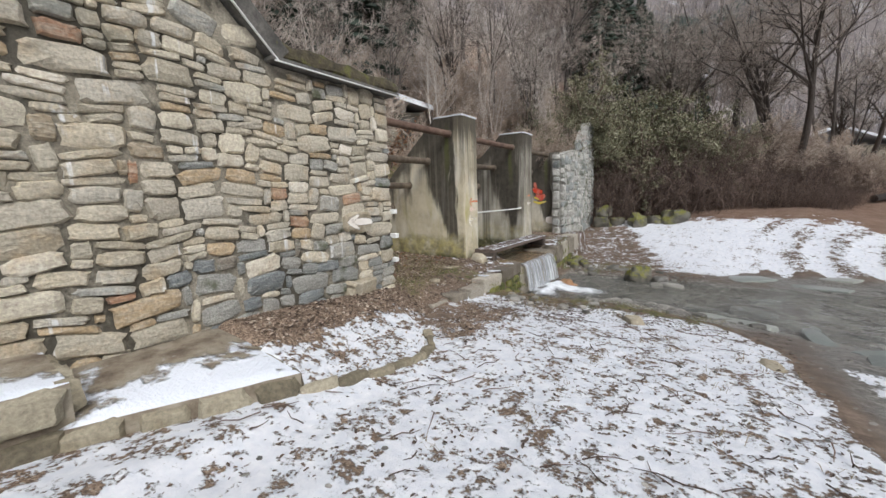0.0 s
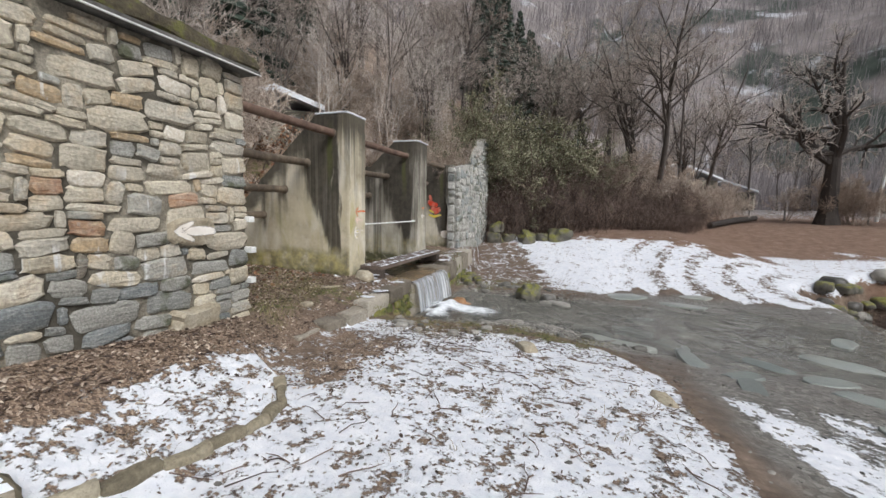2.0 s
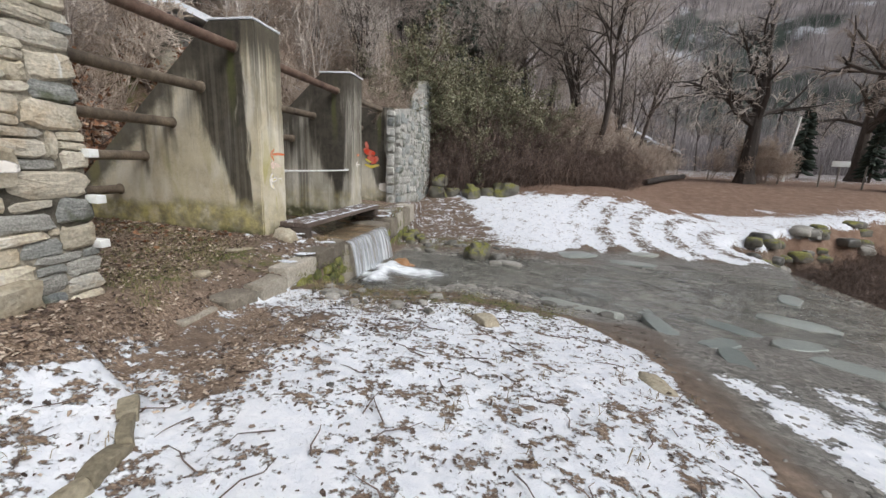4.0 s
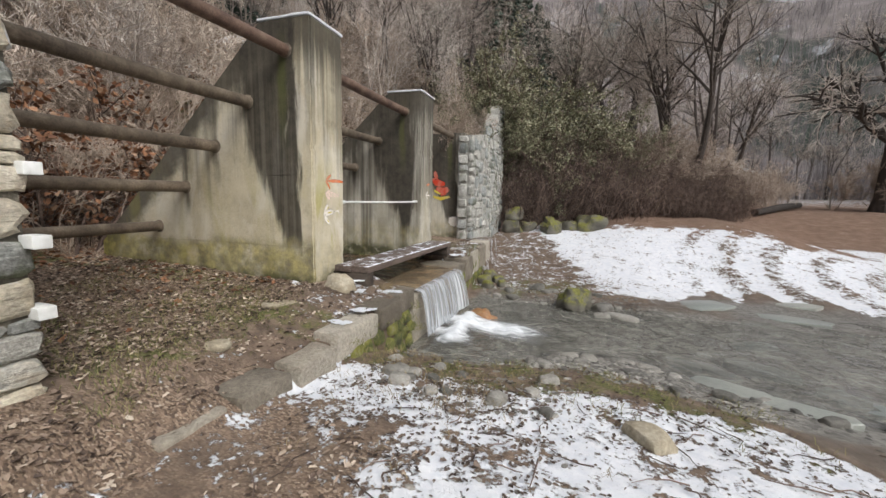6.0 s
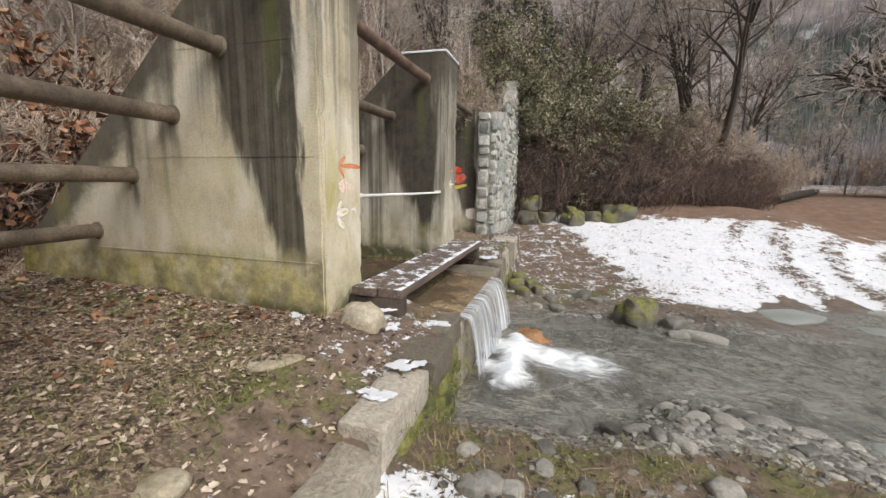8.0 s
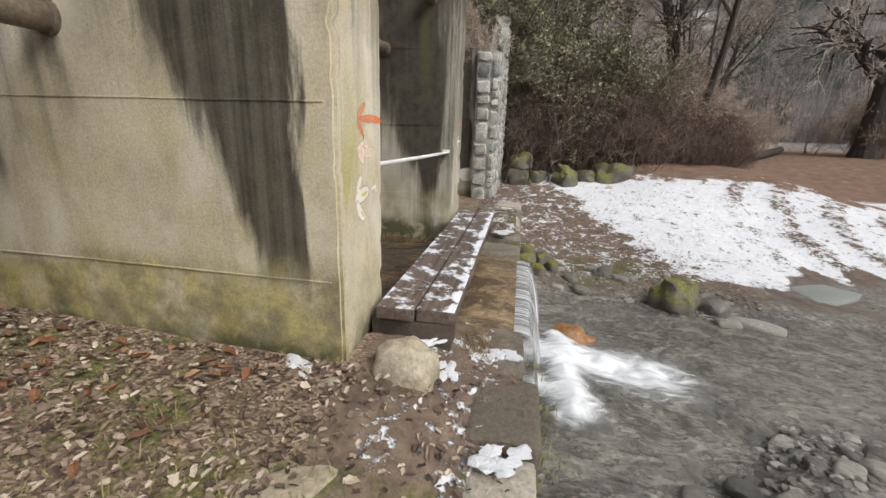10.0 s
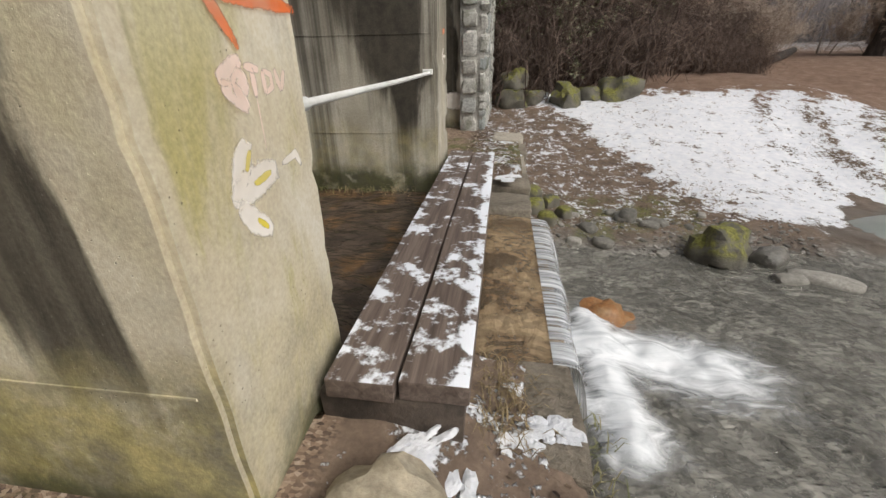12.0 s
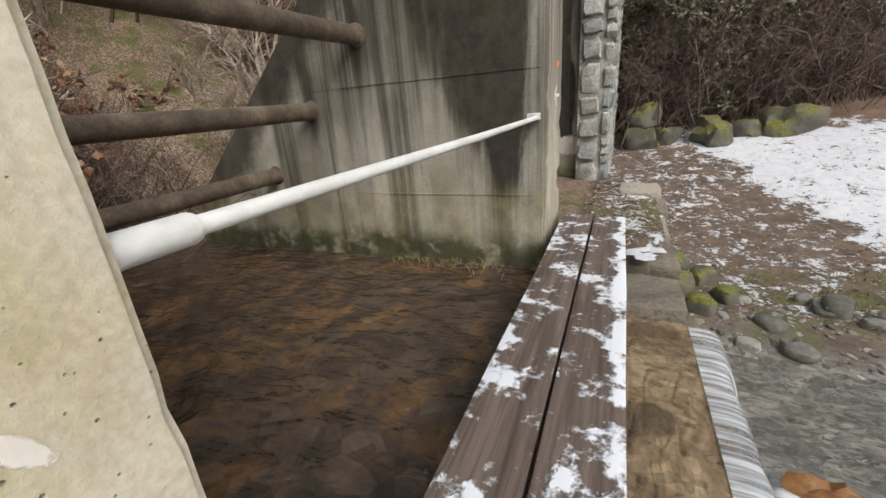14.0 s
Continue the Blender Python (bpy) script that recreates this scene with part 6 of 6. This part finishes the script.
M["leaf_dark"] = mat_plain("wet_dark_leaves", [(0.2, (0.045, 0.03, 0.024)), (0.5, (0.11, 0.078, 0.06)), (0.8, (0.21, 0.16, 0.125))], 3, 60, 0.7, 0.004, island=True, over=0.3)
leaf_bed("fallen_leaves", "matted brown and pale fallen leaves on the terrace", 81,
         [(9500, -8.8, -4.6, 5.2, 8.05), (900, -4.9, -3.8, 5.3, 8.2), (150, -4.1, -3.7, 5, 8.8), (1700, -4.35, -3.65, 2.3, 5.2), (260, -3.7, -2.8, 2.4, 4.6), (500, -3.3, -2.4, 4.2, 6.0), (500, -9.6, -8.7, 5, 12), (500, -4.6, -3.9, 12.3, 14.8)], M["leaf_pale"], 0.043)
leaf_bed("oak_leaves", "rust-brown oak leaves blown against the buttress", 82, [(130, -8.6, -5.0, 7.3, 8.03), (60, -8.6, -5.2, 5.4, 7.2), (160, -9.4, -8.4, 7, 9)], M["leaf_brown"], 0.085)
leaf_bed("snow_leaves", "dark leaves and bits of litter scattered over the snow", 83,
         [(1100, -2.6, 1.0, 0.5, 7.2), (700, -3.4, -1.6, 5.8, 7.6), (700, -3.4, 0.0, 7.0, 8.4), (500, -3.4, -0.2, 12.1, 14.5), (300, -3, 1, 14, 20)], M["leaf_dark"], 0.038)

M["grass"] = mat_plain("winter_grass", [(0.25, (0.09, 0.11, 0.03)), (0.5, (0.20, 0.20, 0.07)), (0.75, (0.36, 0.31, 0.15))], 3, 40, 0.8, 0.004, island=True, over=0.2)
M["straw"] = mat_plain("dry_straw", [(0.25, (0.16, 0.12, 0.06)), (0.5, (0.28, 0.21, 0.11)), (0.75, (0.40, 0.32, 0.19))], 3, 40, 0.85, 0.004, island=True, over=0.2)


def tufts(name, label, seed, places, material, tall=0.13):
    q = random.Random(seed)
    st = ([], [])
    for x, y, n, spread, z in places:
        for _ in range(n):
            px, py = x + q.gauss(0, spread), y + q.gauss(0, spread)
            pz = (ground_z(px, py) if z is None else z) - 0.01
            a, h = q.uniform(0, 6.283), tall * q.uniform(0.4, 1.2)
            out = Vector((math.cos(a), math.sin(a), 0)) * h * q.uniform(0.6, 1.6)
            side = Vector((-math.sin(a), math.cos(a), 0)) * 0.0026
            b = Vector((px, py, pz))
            m = b + out * 0.45 + Vector((0, 0, h * 0.75))
            t = b + out + Vector((0, 0, h * q.uniform(0.4, 0.9)))
            n0 = len(st[0])
            st[0].extend([b - side, b + side, m + side * 0.8, m - side * 0.8, t])
            st[1].extend([(n0, n0 + 1, n0 + 2, n0 + 3), (n0 + 3, n0 + 2, n0 + 4)])
    ob = part(name, pydata(name, *st), material, smooth_shade=False)
    return tagged(ob, label, "grass", kind="stuff")


q = random.Random(91)
green_at = [(-4.15, 5.3, 90, 0.10, None), (-4.3, 5.6, 60, 0.10, None), (-5.1, 6.4, 80, 0.16, None), (-5.4, 6.9, 60, 0.12, None), (-4.9, 7.0, 50, 0.14, None), (-6.0, 6.0, 50, 0.14, None), (-5.5, 5.6, 60, 0.15, None)]
green_at += [(q.uniform(-8, -4.4), q.uniform(5.4, 7.7), 24, 0.13, None) for _ in range(75)]
green_at += [(q.uniform(-5.9, -4.3), q.uniform(5.3, 7.2), 34, 0.11, None) for _ in range(40)]
green_at += [(q.uniform(-2.9, 0.4), q.uniform(7.2, 8.3), 20, 0.10, None) for _ in range(45)]
green_at += [(-3.62 + q.gauss(0, 0.04), q.uniform(7.2, 9.0), 14, 0.05, q.uniform(-0.35, 0.1)) for _ in range(40)]
green_at += [(q.uniform(-2.9, -1.6), q.uniform(12.9, 13.8), 20, 0.10, None) for _ in range(22)]
green_at += [(q.uniform(-6.3, -5.0), 11.66, 14, 0.05, 0.28) for _ in range(10)]
tufts("grass", "short winter grass in green and yellow tufts", 92, green_at, M["grass"], 0.065)
straw_at = [(-4.08, 8.62, 120, 0.05, 0.285), (-4.10, 8.82, 130, 0.06, 0.285), (-4.06, 8.72, 70, 0.06, 0.28), (-4.02, 8.9, 60, 0.05, 0.25), (-4.10, 9.05, 40, 0.05, 0.2), (-5.4, 7.4, 40, 0.1, None), (-5.7, 11.66, 60, 0.12, 0.28), (-5.2, 11.64, 60, 0.12, 0.28)]
straw_at += [(q.uniform(-3.5, -2.0), q.uniform(6.6, 7.8), 16, 0.10, None) for _ in range(50)]
straw_at += [(q.uniform(-3.2, 1.0), q.uniform(2.0, 6.5), 7, 0.05, None) for _ in range(40)]
straw_at += [(q.uniform(-3.4, -0.6), q.uniform(12.2, 14.2), 12, 0.10, None) for _ in range(40)]
tufts("dry_grass", "dead straw-coloured grass poking through the snow", 93, straw_at, M["straw"], 0.09)


def pebbles(name, label, seed, spots, material):
    q2 = random.Random(seed)
    bm = boulder(1, 1, 1, 5, 0.25, 1)
    bv = [v.co.copy() for v in bm.verts]
    bf = [tuple(v.index for v in f.verts) for f in bm.faces]
    bm.free()
    st = ([], [])
    for count, x0, x1, y0, y1, s0, s1 in spots:
        for _ in range(count):
            x, y = q2.uniform(x0, x1), q2.uniform(y0, y1)
            s = s0 + (s1 - s0) * q2.random() ** 2.5
            m = Matrix.Translation((x, y, ground_z(x, y) - s * 0.2)) @ pose(0, 0, 0, q2.uniform(-15, 15), q2.uniform(-15, 15), q2.uniform(0, 360)) @ Matrix.Diagonal((s, s * q2.uniform(0.5, 0.9), s * q2.uniform(0.35, 0.7), 1))
            add_to(st, ([m @ v for v in bv], bf))
    ob = part(name, pydata(name, *st), material, smooth_shade=False)
    return tagged(ob, label, "pebbles", kind="stuff")


M["pebble"] = mat_plain("stream_pebbles", [(0.2, (0.07, 0.068, 0.06)), (0.45, (0.17, 0.16, 0.14)), (0.65, (0.28, 0.265, 0.235)), (0.85, (0.46, 0.44, 0.39))], 4, 30, 0.5, 0.006, island=True, over=0.3)
pebbles("pebbles", "wet grey pebbles and gravel along the stream", 95, [(2600, -2.9, 0.9, 8.1, 9.9, 0.012, 0.075), (900, -3.5, -0.3, 11.6, 13.0, 0.015, 0.07), (2200, 0.7, 5.5, 2.5, 13, 0.010, 0.045), (350, -3.4, -1.5, 6.8, 8.2, 0.015, 0.06), (200, -2.4, 0.9, 1, 6.5, 0.015, 0.045)], M["pebble"])


def litter_twigs(count, seed):
    q3 = random.Random(seed)
    st = ([], [])
    for _ in range(count):
        x, y = q3.uniform(-3.2, 0.9), q3.uniform(1.2, 7.6)
        a, ln = q3.uniform(0, 6.283), q3.uniform(0.08, 0.4)
        d = Vector((math.cos(a), math.sin(a), 0)) * ln / 3
        p = Vector((x, y, 0))
        pts = []
        for i in range(4):
            c = p + d * i + Vector((q3.gauss(0, 0.015), q3.gauss(0, 0.015), 0))
            c.z = ground_z(c.x, c.y) + 0.008 + 0.03 * q3.random()
            pts.append(c)
        add_to(st, tube(pts, [0.006, 0.005, 0.004, 0.002], 4, False))
    return pydata("twig_litter", *st)


tagged(part("twig_litter", litter_twigs(130, 96), M["bramble"]), "thin dead twigs lying on the snow", "twigs", kind="stuff")

# ---- roadside: fence posts, pole, sign, log, far buildings ----
M["post"] = mat_plain("grey_post_wood", [(0.3, (0.16, 0.14, 0.12)), (0.6, (0.27, 0.25, 0.22))], 5, 30, 0.9, 0.01, 0, use_random=True)


def fence_post(x, y):
    z = float(height(x, y))
    ob = part("fence_post", pydata("fence_post", *tube([(0, 0, -0.2), (0, 0, 0.7), (0.02, 0, 1.35)], [0.05, 0.047, 0.04], 8)), M["post"])
    ob.location = (x, y, z)
    return tagged(ob, "thin weathered wooden fence post by the road", "post", "fence posts by the road")


for k in range(9):
    fence_post(11 + 1.7 * k, 35.5 - 1.0 * k)
z = float(height(18.5, 36.3))
pole = part("utility_pole", pydata("utility_pole", *tube([(0, 0, -0.3), (0.05, 0, 2.2), (0.35, 0, 4.6)], [0.11, 0.10, 0.08], 10)), M["white_paint"])
pole.location = (18.5, 36.3, z)
tagged(pole, "pale leaning pole beyond the road", "pole")
sign = thing("road_sign", "small white notice board on a post", "sign", at=(19.3, 32.3, float(height(19.3, 32.3))))
part("post", pydata("post", *tube([(0, 0, -0.2), (0, 0, 1.6)], [0.04, 0.04], 8)), M["post"], sign)
part("board", rough_box(-0.5, 0.5, -0.09, -0.045, 1.25, 1.6, 0.01), M["white_paint"], sign)
log_pts = [Vector((6.6, 27.6, float(height(6.6, 27.6)) + 0.22)), Vector((8.4, 29.6, float(height(8.4, 29.6)) + 0.24)), Vector((10.4, 32.6, float(height(10.4, 32.6)) + 0.25))]
log = part("roadside_log", pydata("roadside_log", *tube(log_pts, [0.17, 0.18, 0.16], 10)), M["bark"])
tagged(log, "long dead log lying along the road edge", "log")


def far_house(name, label, x, y, z, w, d, h, turn):
    ob = thing(name, label, "house", at=(x, y, z))
    ob.rotation_euler = (0, 0, radians(turn))
    part("wall", rough_box(-w / 2, w / 2, -d / 2, d / 2, -2, h, 0.02), M["mortar"], ob)
    part("roof", prism([(-w / 2 - 0.4, h), (0, h + w * 0.22), (w / 2 + 0.4, h), (w / 2 + 0.4, h + 0.22), (0, h + w * 0.22 + 0.24), (-w / 2 - 0.4, h + 0.22)], -d / 2 - 0.4, d / 2 + 0.4, "y"), M["snow"], ob, "snow-covered roof")
    for k in (-1, 1):
        win = part("window", rough_box(k * w * 0.22 - 0.4, k * w * 0.22 + 0.4, -d / 2 - 0.03, -d / 2 + 0.02, h * 0.35, h * 0.7, 0.01), M["slate"], ob, "dark window")
    return ob


shed = far_house("far_shed", "small shed with a snowy roof behind the pipes", -13.6, 16.4, 5.05, 3.2, 2.6, 0.9, 35)
far_house("far_house", "distant house with a snow-covered roof", 10.2, 62.0, float(height(10.2, 62)) + 1.0, 9, 7, 2.6, 10)
far_house("far_house", "distant low house with a snowy roof", 19.0, 70.0, float(height(19, 70)) + 0.5, 7, 5, 2.0, -20)

M["blue_board"] = mat_plain("faded_blue_board", [(0.3, (0.10, 0.17, 0.21)), (0.7, (0.17, 0.27, 0.32))], 3, 20, 0.7, 0.004)
panel = thing("blue_fence", "faded blue fence panel among brambles on the bank", "fence", at=(1.05, 30.0, float(height(1.05, 30.0))))
for k in range(9):
    part("board", rough_box(-0.9 + 0.2 * k, -0.71 + 0.2 * k, -0.015, 0.015, -0.1, 1.5 - 0.02 * (k % 3), 0.006), M["blue_board"], panel)
for x in (-0.95, 0.95):
    part("post", rough_box(x - 0.05, x + 0.05, -0.05, 0.05, -0.3, 1.6, 0.01), M["post"], panel)

# white-painted quoins at the hut's corner
for k, zq in enumerate((0.87, 1.27, 1.67)):
    s = part("quoin", rough_box(-4.50, -4.325 + 0.015 * (k % 2), 5.10, 5.19, zq - 0.036, zq + 0.036, 0.008, 2, 0.008, k, 6), M["white_paint"])
    tagged(s, "white-painted stone at the corner of the hut", "stone", "white quoins")

# patches of snow on kerb and path
def snow_pat(x, y, z, sx, sy, seed, turn=0):
    bm = bmesh.new()
    q4 = random.Random(seed)
    for _ in range(11):
        rr = q4.uniform(0.15, 0.42)
        ox, oy = q4.uniform(-0.7, 0.7) * sx, q4.uniform(-0.7, 0.7) * sy
        blob = bmesh.ops.create_icosphere(bm, subdivisions=2, radius=1)
        for v in blob["verts"]:
            k2 = 1 + 0.9 * noise.noise(v.co * 2.2 + Vector((seed, ox * 40, 0)))
            v.co = Vector((ox + v.co.x * sx * rr * k2, oy + v.co.y * sy * rr * k2, v.co.z * 0.009))
    ob = part("snow_patch", bm, M["snow"])
    ob.matrix_basis = pose(x, y, z, 0, 0, turn)
    return tagged(ob, "small patch of crusted snow on the stones", "snow", kind="stuff")


for k, (x, y, z, sx, sy) in enumerate(((-3.87, 8.62, 0.292, 0.13, 0.10), (-3.83, 7.75, 0.268, 0.16, 0.10), (-3.9, 7.35, 0.235, 0.10, 0.14), (-4.33, 7.92, 0.352, 0.12, 0.09), (-4.98, 8.0, 0.435, 0.17, 0.06),
                                        (-4.18, 8.30, 0.345, 0.07, 0.12), (-4.33, 8.41, 0.44, 0.14, 0.05), (-4.66, 8.20, 0.37, 0.05, 0.08), (-4.02, 12.0, 0.36, 0.14, 0.2), (-3.95, 12.9, 0.40, 0.1, 0.16), (-4.1, 13.6, 0.45, 0.16, 0.12))):
    snow_pat(x, y, z, sx, sy, 500 + k, 37 * k)
